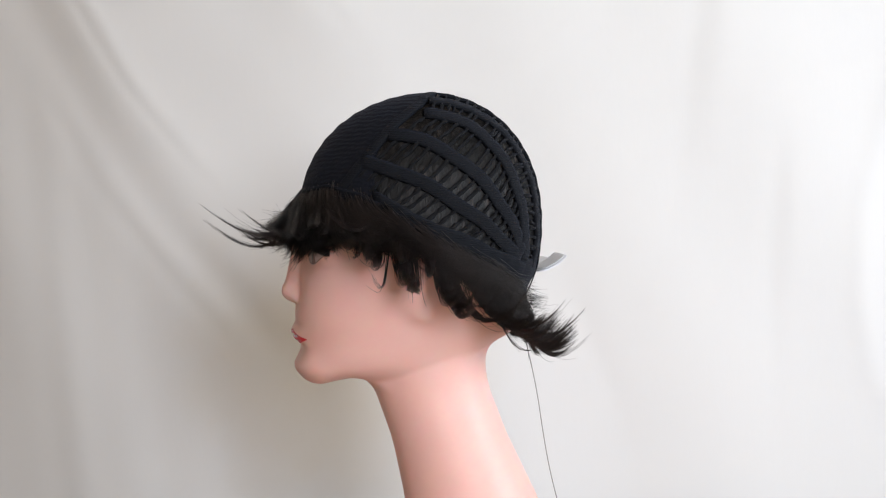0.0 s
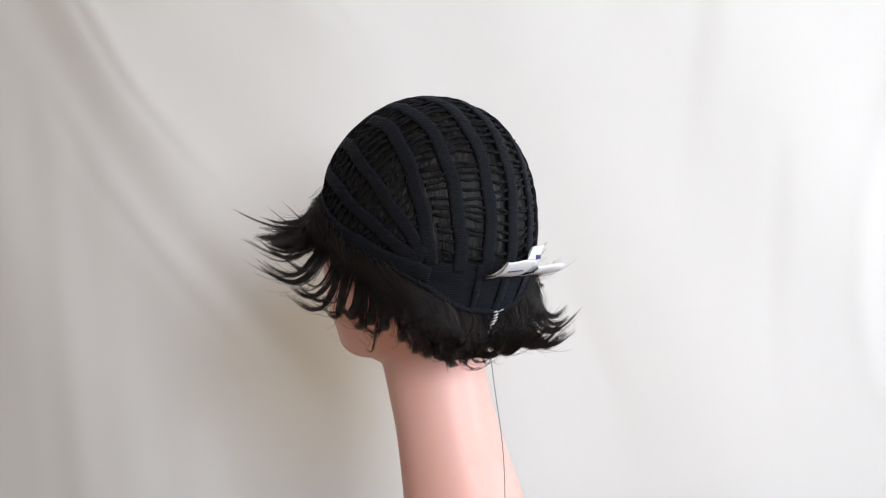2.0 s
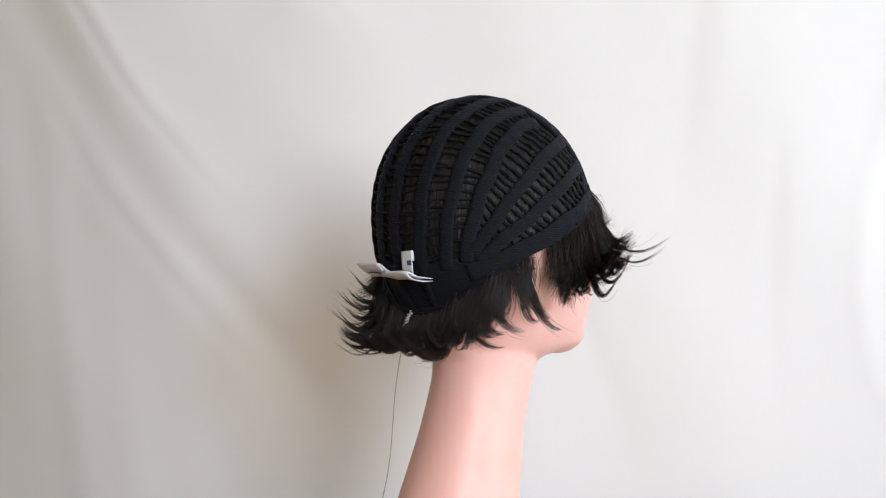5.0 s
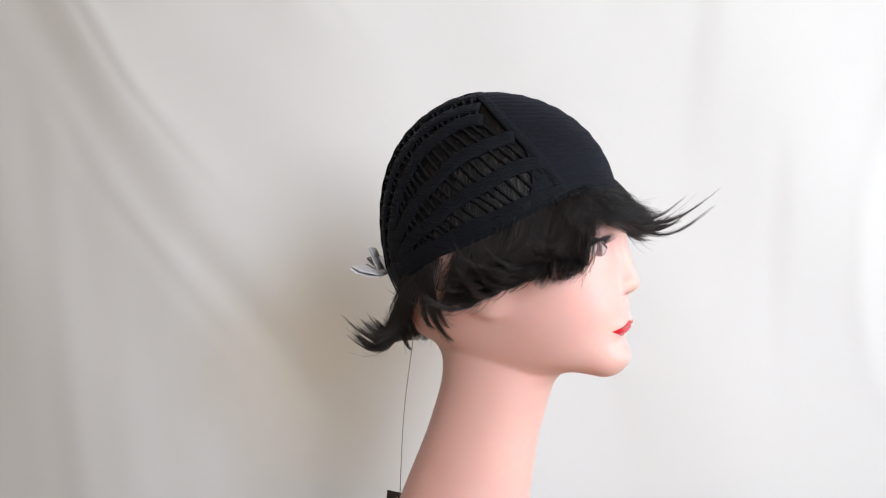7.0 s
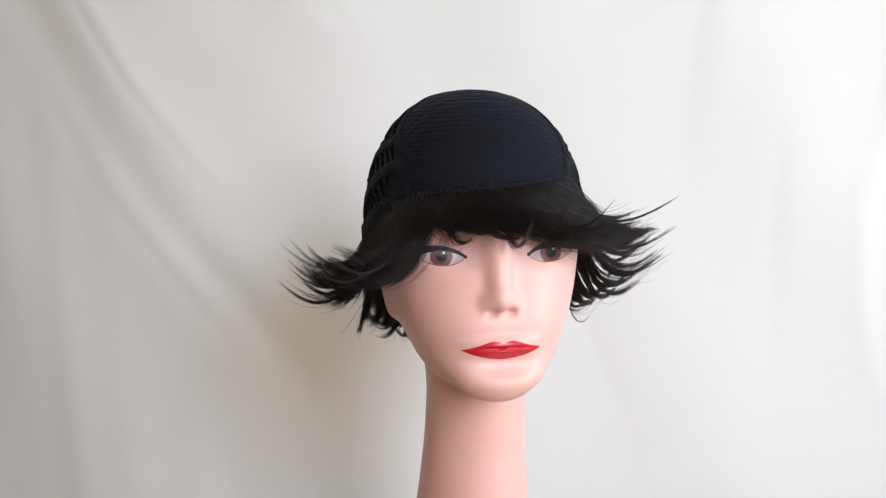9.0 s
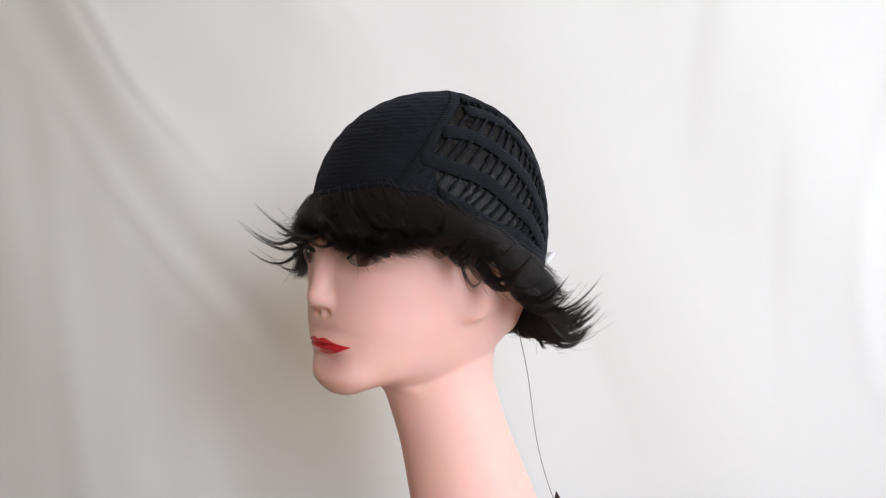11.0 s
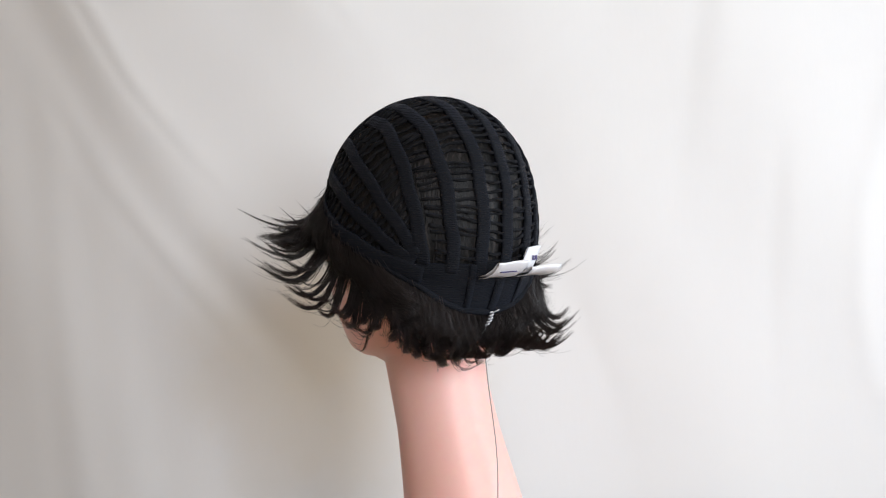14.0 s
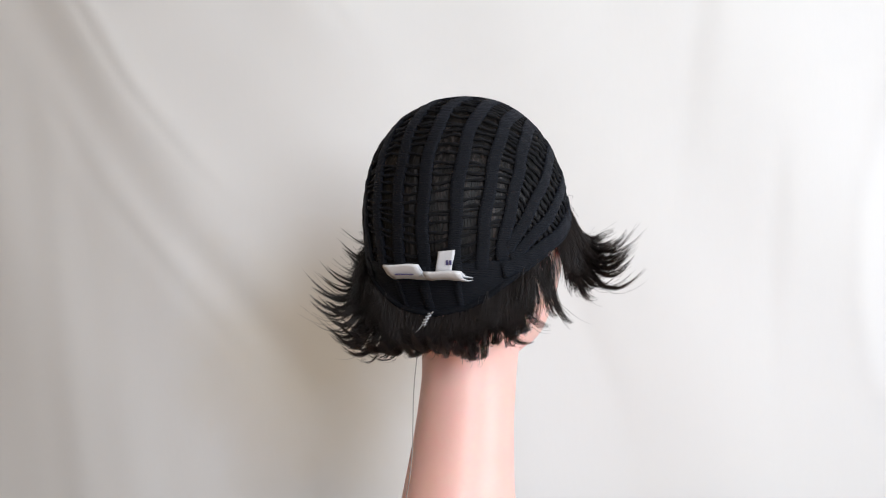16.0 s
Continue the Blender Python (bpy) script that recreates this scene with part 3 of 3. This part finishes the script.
def build_cap():
    rng = random.Random(5)
    # pressed hair that shows between the wefts
    rows = []
    for i in range(73):
        deg = -180 + 5 * i
        low = rim(deg) - CC
        rows.append([on_cap(slerp(low, np.array([0.001, 0.0, 1.0]), t), -0.0016) for t in np.linspace(0, 0.999, 30)])
    v, f = strip(rows, 0.0006)
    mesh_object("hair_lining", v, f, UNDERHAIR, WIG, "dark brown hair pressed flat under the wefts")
    # smooth front panel from the rim to the rear seam
    rows = []
    us = np.linspace(-1, 1, 81)
    for u in us:
        top = seam_point(u)
        low = rim(78 * u) - CC
        rows.append([on_cap(slerp(low, top, t), 0.0004 + 0.0004 * math.sin(60 * t + 5 * u) * math.sin(math.pi * t)) for t in np.linspace(0, 1, 34)])
    v, f = strip(rows, 0.0008)
    mesh_object("front_panel", v, f, PANEL, WIG, "smooth navy-black stretch cloth front panel")
    seam = [on_cap(seam_point(u), 0.0012) for u in np.linspace(-1, 1, 90)]
    mesh_object("seam", *tube(seam, 0.0011), RIBBON, WIG)
    # seven ribbons over the crown and down the back, then the side ribbons that run into the outermost of them
    lines = [[back_point(t, y0, y1) for t in np.linspace(-0.01, 1.03, 48)] for y0, y1 in BACK_RIBBONS]
    for side in (-1, 1):
        for q in (0.34, 0.66):
            lines.append([side_point(side, t, q) for t in np.linspace(-0.01, 0.96, 40)])
    for k, mid in enumerate(lines):
        ribbon(mid, 0.0047 if k not in (0, 6) else 0.0050, 0.0012, k)
    for side in (-1, 1):
        ribbon([side_point(side, t, 1.0) for t in np.linspace(0, 1.04, 48)], 0.0062, 0.0020, side, "ear_band")
        ribbon([on_cap(seam_point(side * u), 0.0012) for u in np.linspace(0.05, 1, 30)], 0.0034, 0.0011, 3 + side, "seam_tape")
    # wefts that cross under the ribbons: level rows behind, rungs that fan out from the seam to the ear band at the sides
    for k in range(24):
        t = 0.012 + 0.972 * (k + rng.uniform(-0.18, 0.18)) / 23
        weft([(t + 0.005 * math.sin(9 * v + 2 * k) + 0.004 * math.sin(31 * v + k), BACK_RIBBONS[0][0] + (BACK_RIBBONS[-1][0] - BACK_RIBBONS[0][0]) * v) for v in np.linspace(0, 1, 90)], lambda a, y, lift: back_point(a, y, 0.93 * y, lift), rng, 0.80)
        if k % 5 == 2:
            weft([(t + 0.014 + 0.006 * math.sin(13 * v + k), BACK_RIBBONS[0][0] + (BACK_RIBBONS[-1][0] - BACK_RIBBONS[0][0]) * v) for v in np.linspace(0, 1, 90)], lambda a, y, lift: back_point(a, y, 0.93 * y, lift), rng, 0.6)
    for side in (-1, 1):
        for k in range(21):
            t = 0.025 + 0.94 * (k + rng.uniform(-0.15, 0.15)) / 20
            weft([(t + 0.010 * math.sin(4.5 * v + k) * v + 0.022 * math.sin(3.14 * v), v) for v in np.linspace(0, 1, 46)], lambda a, v, lift: side_point(side, min(a, 1), v, lift), rng, 0.85)
    # nape panel and its bound lower edge
    rows = []
    for u in np.linspace(-1, 1, 41):
        top = nape_point(u * 1.02)
        low = rim(180 - 50 * u if u >= 0 else -180 - 50 * u) - CC
        rows.append([on_cap(slerp(top, low, t), 0.0007 + 0.0005 * math.sin(9 * t)) for t in np.linspace(-0.08, 1, 14)])
    v, f = strip(rows, 0.0009)
    mesh_object("nape_panel", v, f, RIBBON, WIG, "black elastic nape panel")
    edge = [rim(d, 0.0016 + 0.0012 * max(0.0, -math.cos(radians(d))) ** 2) for d in np.linspace(-180, 180, 181)]
    mesh_object("rim_binding", *tube(edge, [0.0019 + 0.0009 * max(0.0, -math.cos(radians(d))) ** 2 for d in np.linspace(-180, 180, 181)], 6), RIBBON, WIG)
    for y, w in ((0.0, 0.0040), (0.024, 0.0028), (-0.026, 0.0028)):
        cols = []
        for t in (-1, 0, 1):
            b = math.degrees(math.atan2(y + w * t, -0.080))
            col = [on_cap(slerp(np.array([-0.085, y + w * t, -0.030]), rim(b) - CC, q), 0.0022) for q in np.linspace(0, 1, 8)]
            cols.append(col)
        v, f = strip(cols, 0.0006)
        mesh_object("nape_tab", v, f, RIBBON, WIG)
    # ear tabs: short folded ribbon pads in front of the ears
    for side in (-1, 1):
        cols = []
        for t in np.linspace(-1, 1, 5):
            cols.append([on_cap(rim(side * (66 + 9 * t)) - CC + np.array([0, 0, 0.010 - 0.018 * q * (1 - 0.5 * t * t)]), 0.0020 + 0.0006 * math.sin(7 * q + t)) for q in np.linspace(0, 1, 8)])
        v, f = strip(cols, 0.0008)
        mesh_object("ear_tab", v, f, RIBBON, WIG)


build_cap()


# ---- hair: locks of tapered strands rooted under the rim ----
LOCK_AT = [-180, -160, -140, -120, -104, -90, -76, -60, -45, -32, -24, -16, -8, 0, 20, 40, 60, 80, 100, 120, 140, 160, 180]
# millimetres: tip down, sag on the way, out, along the rim (towards the bust's left side, then its back)
LOCK = {
    "down": [14, 24, 38, 44, 36, 38, 40, 44, 47, 48, 16, 16, 18, 24, 30, 36, 40, 40, 46, 50, 44, 26, 14],
    "sag": [38, 44, 52, 52, 42, 48, 58, 64, 64, 60, 18, 20, 24, 32, 38, 46, 52, 54, 58, 62, 58, 46, 38],
    "out": [42, 44, 40, 22, 12, 36, 46, 32, 12, 2, 20, 18, 20, 22, 24, 36, 54, 54, 48, 42, 40, 44, 42],
    "along": [0, -4, -10, -14, -14, -24, -46, -76, -94, -98, 20, 26, 30, 36, 38, 26, 10, 8, 14, 16, 12, 4, 0],
}


def lock(deg, count, rng, layer=0.0, length=1.0, width=1.0, **own):
    """One lock: strands round a bent line, fullest half way and drawn together to a feathered tip."""
    q = {k: np.interp((deg + 180) % 360 - 180, LOCK_AT, v) for k, v in LOCK.items()}
    q["flip"], q["fray"] = 1.0, 0.18
    q.update(own)
    a = radians(deg)
    out = np.array([math.cos(a), math.sin(a), 0])
    tan = np.array([-math.sin(a), math.cos(a), 0])
    up = np.array([0, 0, 1.0])
    bend = rng.gauss(0, 0.005) * min(1, q["down"] / 30)
    o, d, g, t = (q[k] * length / 1000 for k in ("out", "down", "sag", "along"))
    p0 = rim(deg + rng.gauss(0, 2.0), -0.0022) + up * rng.uniform(-0.0008, 0.0014)
    lean = rng.gauss(0, 0.0045)
    G = np.array([
        p0,
        p0 + out * (0.006 + layer) - up * g * 0.38 + tan * (t * 0.14 + lean),
        p0 + out * (0.008 + layer + o * 0.22) - up * g * 1.02 + tan * (t * 0.46 - bend * 0.4),
        p0 + out * (o * 0.66 + layer) - up * ((0.25 + 0.14 * q["flip"]) * g + 0.74 * d) + tan * t * 0.80,
        p0 + out * (o + layer) - up * d + tan * (t + bend),
    ])
    K = 10
    base = np.linspace(0, 1, K)
    rnd = np.random.RandomState(rng.randrange(10 ** 6))
    n = int(count * 2.5)
    S = base[None, :] * rnd.uniform(0.40, 1.0, n)[:, None] ** 0.5
    B = [math.comb(4, k) * S ** k * (1 - S) ** (4 - k) for k in range(5)]
    C = sum(b[..., None] * G[k] for k, b in enumerate(B))
    T = np.gradient(C, axis=1)
    T /= np.linalg.norm(T, axis=2, keepdims=True) + 1e-9
    A = tan[None, None] - T * (T @ tan)[..., None]
    A /= np.linalg.norm(A, axis=2, keepdims=True) + 1e-9
    N = np.cross(T, A)
    full = (0.55 + 1.2 * S) * ((1 - q["fray"]) * np.clip(1.01 - S, 0, 1) ** 1.15 + 0.62 * q["fray"])
    wide = width * 0.0052 * rnd.normal(0, 1, n)[:, None]
    deep = width * 0.0022 * rnd.normal(0, 1, n)[:, None]
    skew = rnd.normal(0, 0.0014, n)[:, None] * S * width
    wave = 0.0007 * np.sin(rnd.uniform(0, 6, n)[:, None] + S * rnd.uniform(4, 11, n)[:, None]) + skew
    C = C + A * (wide * full + wave)[..., None] + N * (deep * full + wave * 0.7)[..., None]
    stray = (rnd.uniform(0, 1, n) < 0.07)[:, None, None]
    C = C + stray * (S ** 2)[..., None] * rnd.normal(0, 0.006, (n, 1, 3))
    rad = ((0.00012 + 0.00010 * rnd.uniform(0, 1, n))[:, None] * (1 - base ** 2.2) + 0.00004)[..., None]
    V = np.stack([C + rad * (math.cos(2.094 * k) * A + math.sin(2.094 * k) * N) for k in range(3)], 2)
    first = np.arange(n)[:, None, None] * K * 3 + np.arange(K - 1)[None, :, None] * 3 + np.arange(3)[None, None, :]
    nxt = np.roll(first, -1, axis=2)
    F = np.stack([first, nxt, nxt + 3, first + 3], -1).reshape(-1, 4)
    return mesh_object("lock", V.reshape(-1, 3), F, HAIR, WIG)


def build_hair():
    rng = random.Random(11)

    def ring(step, lo, hi, count, layer, width, start=-180.0, stop=180.0, **own):
        deg = start
        while deg < stop:
            q = {k: v if k in ("flip", "fray") else (np.interp(deg, LOCK_AT, LOCK[k]) * v[0] + v[1] + v[2] * rng.uniform(-1, 1)) for k, v in own.items()}
            lock(deg, count, rng, layer, rng.uniform(lo, hi), width, **q)
            deg += step * rng.uniform(0.7, 1.3)

    # inner layer that lies close under the rim
    ring(4.0, 0.85, 1.0, 40, 0.0, 1.5, -180, -112, out=(0.34, 4, 3), down=(0.5, 12, 3), sag=(0.5, 8, 3), flip=0.4, fray=0.6)
    ring(3.6, 0.90, 1.05, 44, 0.0, 1.5, -90, -40, down=(0, 40, 3), sag=(0, 34, 3), out=(0, 15, 3), along=(0, -16, 5), flip=0.1, fray=0.55)
    ring(3.4, 0.90, 1.05, 44, 0.0, 1.4, -42, 30, down=(0, 20, 3), sag=(0, 17, 2), out=(0, 13, 2), along=(0, 26, 5), flip=0.1, fray=0.6)
    ring(3.6, 0.80, 1.05, 40, 0.0, 1.4, 24, 112, down=(0, 34, 4), sag=(0, 29, 3), out=(0, 14, 3), along=(0, 42, 8), flip=0.1, fray=0.6)
    ring(4.0, 0.85, 1.0, 40, 0.0, 1.5, 112, 180, out=(0.34, 4, 3), down=(0.5, 12, 3), sag=(0.5, 8, 3), flip=0.4, fray=0.6)
    ring(2.2, 0.90, 1.08, 42, 0.0, 1.5, -46, -10, down=(0, 19, 3), sag=(0, 17, 2), out=(0, 13, 2), along=(0, 4, 14), flip=0.1, fray=0.6)
    # the wing that sweeps from the parting over one temple and back, with a low even edge
    ring(3.2, 0.96, 1.06, 46, 0.001, 1.1, -78, -46, down=(0, 48, 2), sag=(0, 48, 3), out=(0, 22, 4), along=(0, -34, 8), flip=0.4, fray=0.45)
    ring(2.8, 0.96, 1.06, 46, 0.001, 1.0, -46, -24, down=(0, 56, 3), sag=(0, 52, 3), out=(0, 19, 3), along=(0, -36, 6), flip=0.3, fray=0.3)
    ring(3.0, 0.84, 1.04, 40, 0.001, 0.75, -58, -28, down=(0, 40, 4), sag=(0, 56, 3), out=(0, 20, 4), along=(0, -66, 8), flip=1.1, fray=0.12)
    ring(5.0, 0.95, 1.15, 30, 0.002, 0.52, -64, -30, down=(1, -10, 8), sag=(1, 3, 3), out=(1, 4, 6), along=(0.86, 0, 8), flip=1.5, fray=0.1)
    # the fringe, combed sideways from the parting over the forehead
    ring(2.4, 0.92, 1.06, 48, 0.0008, 1.2, -32, -12, down=(0, 20, 2), sag=(0, 17, 2), out=(0, 17, 2), along=(0, 52, 5), flip=0.1, fray=0.5)
    ring(2.4, 0.92, 1.06, 48, 0.0010, 1.2, -14, 6, down=(0, 32, 3), sag=(0, 25, 2), out=(0, 19, 3), along=(0, 58, 5), flip=0.1, fray=0.5)
    ring(2.4, 0.92, 1.08, 48, 0.0012, 1.2, 4, 26, down=(0, 42, 3), sag=(0, 36, 3), out=(0, 22, 4), along=(0, 58, 6), flip=0.1, fray=0.45)
    ring(2.8, 0.88, 1.10, 46, 0.0012, 1.0, 22, 52, down=(0, 37, 4), sag=(0, 40, 3), out=(0, 28, 5), along=(0, 56, 8), flip=0.6, fray=0.3)
    ring(5.0, 0.90, 1.15, 18, 0.0035, 0.45, -26, 34, down=(0, 24, 5), sag=(0, 34, 4), out=(0, 36, 6), along=(0, 44, 8), flip=1.3)
    # behind the ears, bent forward at the tips
    ring(6.0, 0.9, 1.25, 22, 0.0, 0.55, -146, -108, down=(0, 38, 6), sag=(0, 34, 4), out=(0, 6, 4), along=(0, 26, 8), fray=0.2)
    ring(4.0, 0.9, 1.15, 24, 0.0, 0.6, 112, 150, down=(0, 42, 6), sag=(0, 42, 4), out=(0, 18, 5), along=(0, 20, 8), flip=0.4, fray=0.25)
    # longer separate locks that flip outwards and curl up at their tips
    ring(5.5, 0.90, 1.05, 40, 0.001, 0.70, -180, -132, down=(0.9, -2, 3), flip=1.2)
    ring(7.0, 0.90, 1.15, 38, 0.001, 0.62, 44, 112, down=(0.84, -4, 4), sag=(1.04, 0, 3), along=(1, 8, 8), flip=1.4, fray=0.1)
    ring(5.5, 0.88, 1.08, 40, 0.001, 0.70, 112, 180, down=(0.9, -2, 3), flip=1.2)
    ring(10.0, 0.95, 1.20, 22, 0.002, 0.42, 46, 140, down=(0.60, -4, 9), sag=(0.92, 0, 6), flip=1.5, fray=0.1)
    ring(8.0, 1.0, 1.12, 20, 0.002, 0.42, 140, 180, down=(0.8, -3, 3), flip=1.4, fray=0.1)
    ring(8.0, 1.0, 1.12, 20, 0.002, 0.42, -180, -146, down=(0.8, -3, 3), flip=1.4, fray=0.1)
    # thin wisps all round
    ring(7.0, 0.9, 1.25, 4, 0.002, 0.20, -180, -120, down=(0.8, -3, 6), along=(1, 0, 8))
    ring(7.0, 0.9, 1.15, 4, 0.002, 0.20, -92, -35, down=(0.9, -4, 10), along=(1, 0, 14))
    ring(5.0, 0.9, 1.30, 4, 0.002, 0.20, 20, 180, down=(0.8, -4, 8), along=(1, 0, 12))
    # loose wisps that dip and spring forward from the fringe and out at the temples
    for deg, o, d, g, t in ((2, 74, 16, 56, 2), (8, 78, 6, 50, 8), (14, 60, 22, 54, 14), (22, 64, 12, 46, 14), (-36, 60, 34, 56, -20), (-48, 58, 36, 60, -28),
                            (58, 74, 0, 30, -4), (72, 70, 10, 40, 6), (-62, 40, 22, 56, -72), (-70, 48, 28, 58, -56), (-44, 22, 24, 60, -96), (-52, 32, 16, 58, -86), (150, 52, 8, 46, 4), (-150, 50, 10, 46, -6)):
        lock(deg, 12, rng, 0.002, 1.0, 0.34, out=o, down=d, sag=g, along=t, flip=1.5, fray=0.1)


build_hair()


# ---- labels, knotted thread and swing tag ----
def label_strip(path, half, thick, shift=(0, 0, 0), lean=0.0):
    """A satin label: a folded strip that follows (x, z) points, half its width to either side of y = 0."""
    pts = np.array([(x, 0, z) for x, z in path])
    n = len(pts)
    T = np.gradient(pts, axis=0)
    N = np.stack([-T[:, 2], 0 * T[:, 0], T[:, 0]], 1)
    N /= np.linalg.norm(N, axis=1, keepdims=True)
    verts, faces = [], []
    ys = np.linspace(-half, half, 7)
    for side in (1, -1):
        for k in range(n):
            for y in ys:
                verts.append(pts[k] + N[k] * side * thick / 2 + np.array([0, y - lean * (pts[k][2] + 0.015), 0.0005 * math.sin(210 * y + 0.6 * k)]) + np.array(shift))
    m = len(ys)
    idx = np.arange(2 * n * m).reshape(2, n, m)
    for k in range(n - 1):
        for j in range(m - 1):
            faces.append((idx[0, k, j], idx[0, k, j + 1], idx[0, k + 1, j + 1], idx[0, k + 1, j]))
            faces.append((idx[1, k, j], idx[1, k + 1, j], idx[1, k + 1, j + 1], idx[1, k, j + 1]))
    ring = list(idx[0, 0, :]) + list(idx[0, 1:, -1]) + list(idx[0, -1, -2::-1]) + list(idx[0, -2:0:-1, 0])
    for p, q in zip(ring, ring[1:] + ring[:1]):
        faces.append((p, p + n * m, q + n * m, q))
    return np.array(verts), faces


def build_labels():
    loop = [(-0.0560, -0.0190), (-0.0640, -0.0178), (-0.0730, -0.0136), (-0.0792, -0.0080), (-0.0800, -0.0066), (-0.0788, -0.0064), (-0.0725, -0.0116), (-0.0640, -0.0160), (-0.0560, -0.0178)]
    first = mesh_object("label", *label_strip(loop, 0.0140, 0.0004, (0, 0.0120, 0)), LABEL, WIG, "white folded satin label with dark print")
    loop2 = [(-0.0560, -0.0192), (-0.0640, -0.0188), (-0.0740, -0.0162), (-0.0785, -0.0130), (-0.0792, -0.0112), (-0.0775, -0.0112), (-0.0700, -0.0152), (-0.0560, -0.0181)]
    second = mesh_object("label", *label_strip(loop2, 0.0145, 0.0004, (0, -0.0200, 0)), LABEL, WIG, "white folded satin label lying flat")
    flag = [(-0.0620, -0.0150), (-0.0640, -0.0095), (-0.0655, -0.0045), (-0.0668, 0.0005), (-0.0676, 0.0022), (-0.0664, 0.0026), (-0.0650, 0.0000), (-0.0640, -0.0045)]
    third = mesh_object("size_label", *label_strip(flag, 0.0062, 0.0004, (0, -0.0135, 0), 0.32), LABEL, WIG, "white satin size label standing upright")
    for k, w in enumerate((0.0032, 0.0018, 0.0030, 0.0024)):
        y0 = 0.0010 + sum((0.0032, 0.0018, 0.0030, 0.0024)[:k]) + 0.0012 * k + 0.004
        part("print", box_bm(-0.0745, -0.0700, y0, y0 + w, -0.0143, -0.0136), PRINT, first, smooth=False)
    for k in range(2):
        part("print", box_bm(-0.0662, -0.0655, -0.0222 + 0.0026 * k, -0.0205 + 0.0026 * k, -0.0076, -0.0042), PRINT, third, smooth=False)


build_labels()


def build_swing_tag():
    tag = tagged(new("swing_tag"), "dark brown card swing tag on a knotted grey thread", "swing tag")
    knot = []
    for k in range(60):
        t = k / 59
        knot.append((-0.0450 - 0.0012 * math.cos(30 * t) - 0.002 * math.sin(3.1 * t), 0.0055 + 0.0065 * t + 0.0014 * math.sin(30 * t), -0.0455 - 0.0105 * t))
    mesh_object("knot", *tube(knot, 0.00062, 6), SILVER, tag, "silvery knotted thread")
    mesh_object("thread_end", *tube([(-0.0460, 0.0120, -0.0545), (-0.0480, 0.0145, -0.0580), (-0.0485, 0.0175, -0.0600)], 0.00035, 5), SILVER, tag)
    mesh_object("thread_end", *tube([(-0.0455, 0.0060, -0.0465), (-0.0480, 0.0030, -0.0450), (-0.0490, 0.0015, -0.0440)], 0.00045, 5), SILVER, tag)
    mesh_object("thread_end", *tube([(-0.0450, 0.0118, -0.0555), (-0.0465, 0.0128, -0.0640), (-0.0480, 0.0140, -0.0740)], 0.00050, 5), SILVER, tag)
    string = []
    for k in range(40):
        t = k / 39
        string.append((-0.0480 - 0.0235 * t - 0.001 * math.sin(6 * t), 0.0155 + 0.0035 * t + 0.011 * t ** 6 + 0.0008 * math.sin(9 * t), -0.0740 - 0.1420 * t))
    mesh_object("string", *tube(string, 0.00038, 5), CORD, tag)
    # the card leans on the back of the neck, with a punched hole near its corner
    bm = bmesh.new()
    outer = [(-0.016, 0.006), (0.016, 0.0), (0.016, -0.060), (-0.016, -0.060)]
    hole = [(0.0 - 0.004 + 0.0022 * math.cos(a), -0.003 + 0.0022 * math.sin(a)) for a in np.linspace(0, 2 * np.pi, 12, endpoint=False)]
    ov = [bm.verts.new((x, 0, z)) for x, z in outer]
    hv = [bm.verts.new((x, 0, z)) for x, z in hole]
    eds = [bm.edges.new((a, b)) for ring in (ov, hv) for a, b in zip(ring, ring[1:] + ring[:1])]
    bmesh.ops.triangle_fill(bm, edges=eds, use_beauty=True)
    ext = bmesh.ops.extrude_face_region(bm, geom=list(bm.faces))
    for v in ext["geom"]:
        if isinstance(v, bmesh.types.BMVert):
            v.co.y += 0.0008
    bmesh.ops.recalc_face_normals(bm, faces=list(bm.faces))
    m = Matrix.Translation((-0.0725, 0.0345, -0.2155)) @ Euler((radians(-6), radians(12), radians(68))).to_matrix().to_4x4()
    bm.transform(m)
    part("card", bm, CARD, tag, "dark brown punched card", smooth=False)
    return tag


TAG = build_swing_tag()


def motions():
    rows = []
    for k in range(65):
        t = k * 0.25
        rows.append((t, pose(0, 0, 0, 0, 0, 192.1 - 30.40 * t)))
    for thing in (BUST, WIG, TAG):
        walk(thing, rows)


motions()
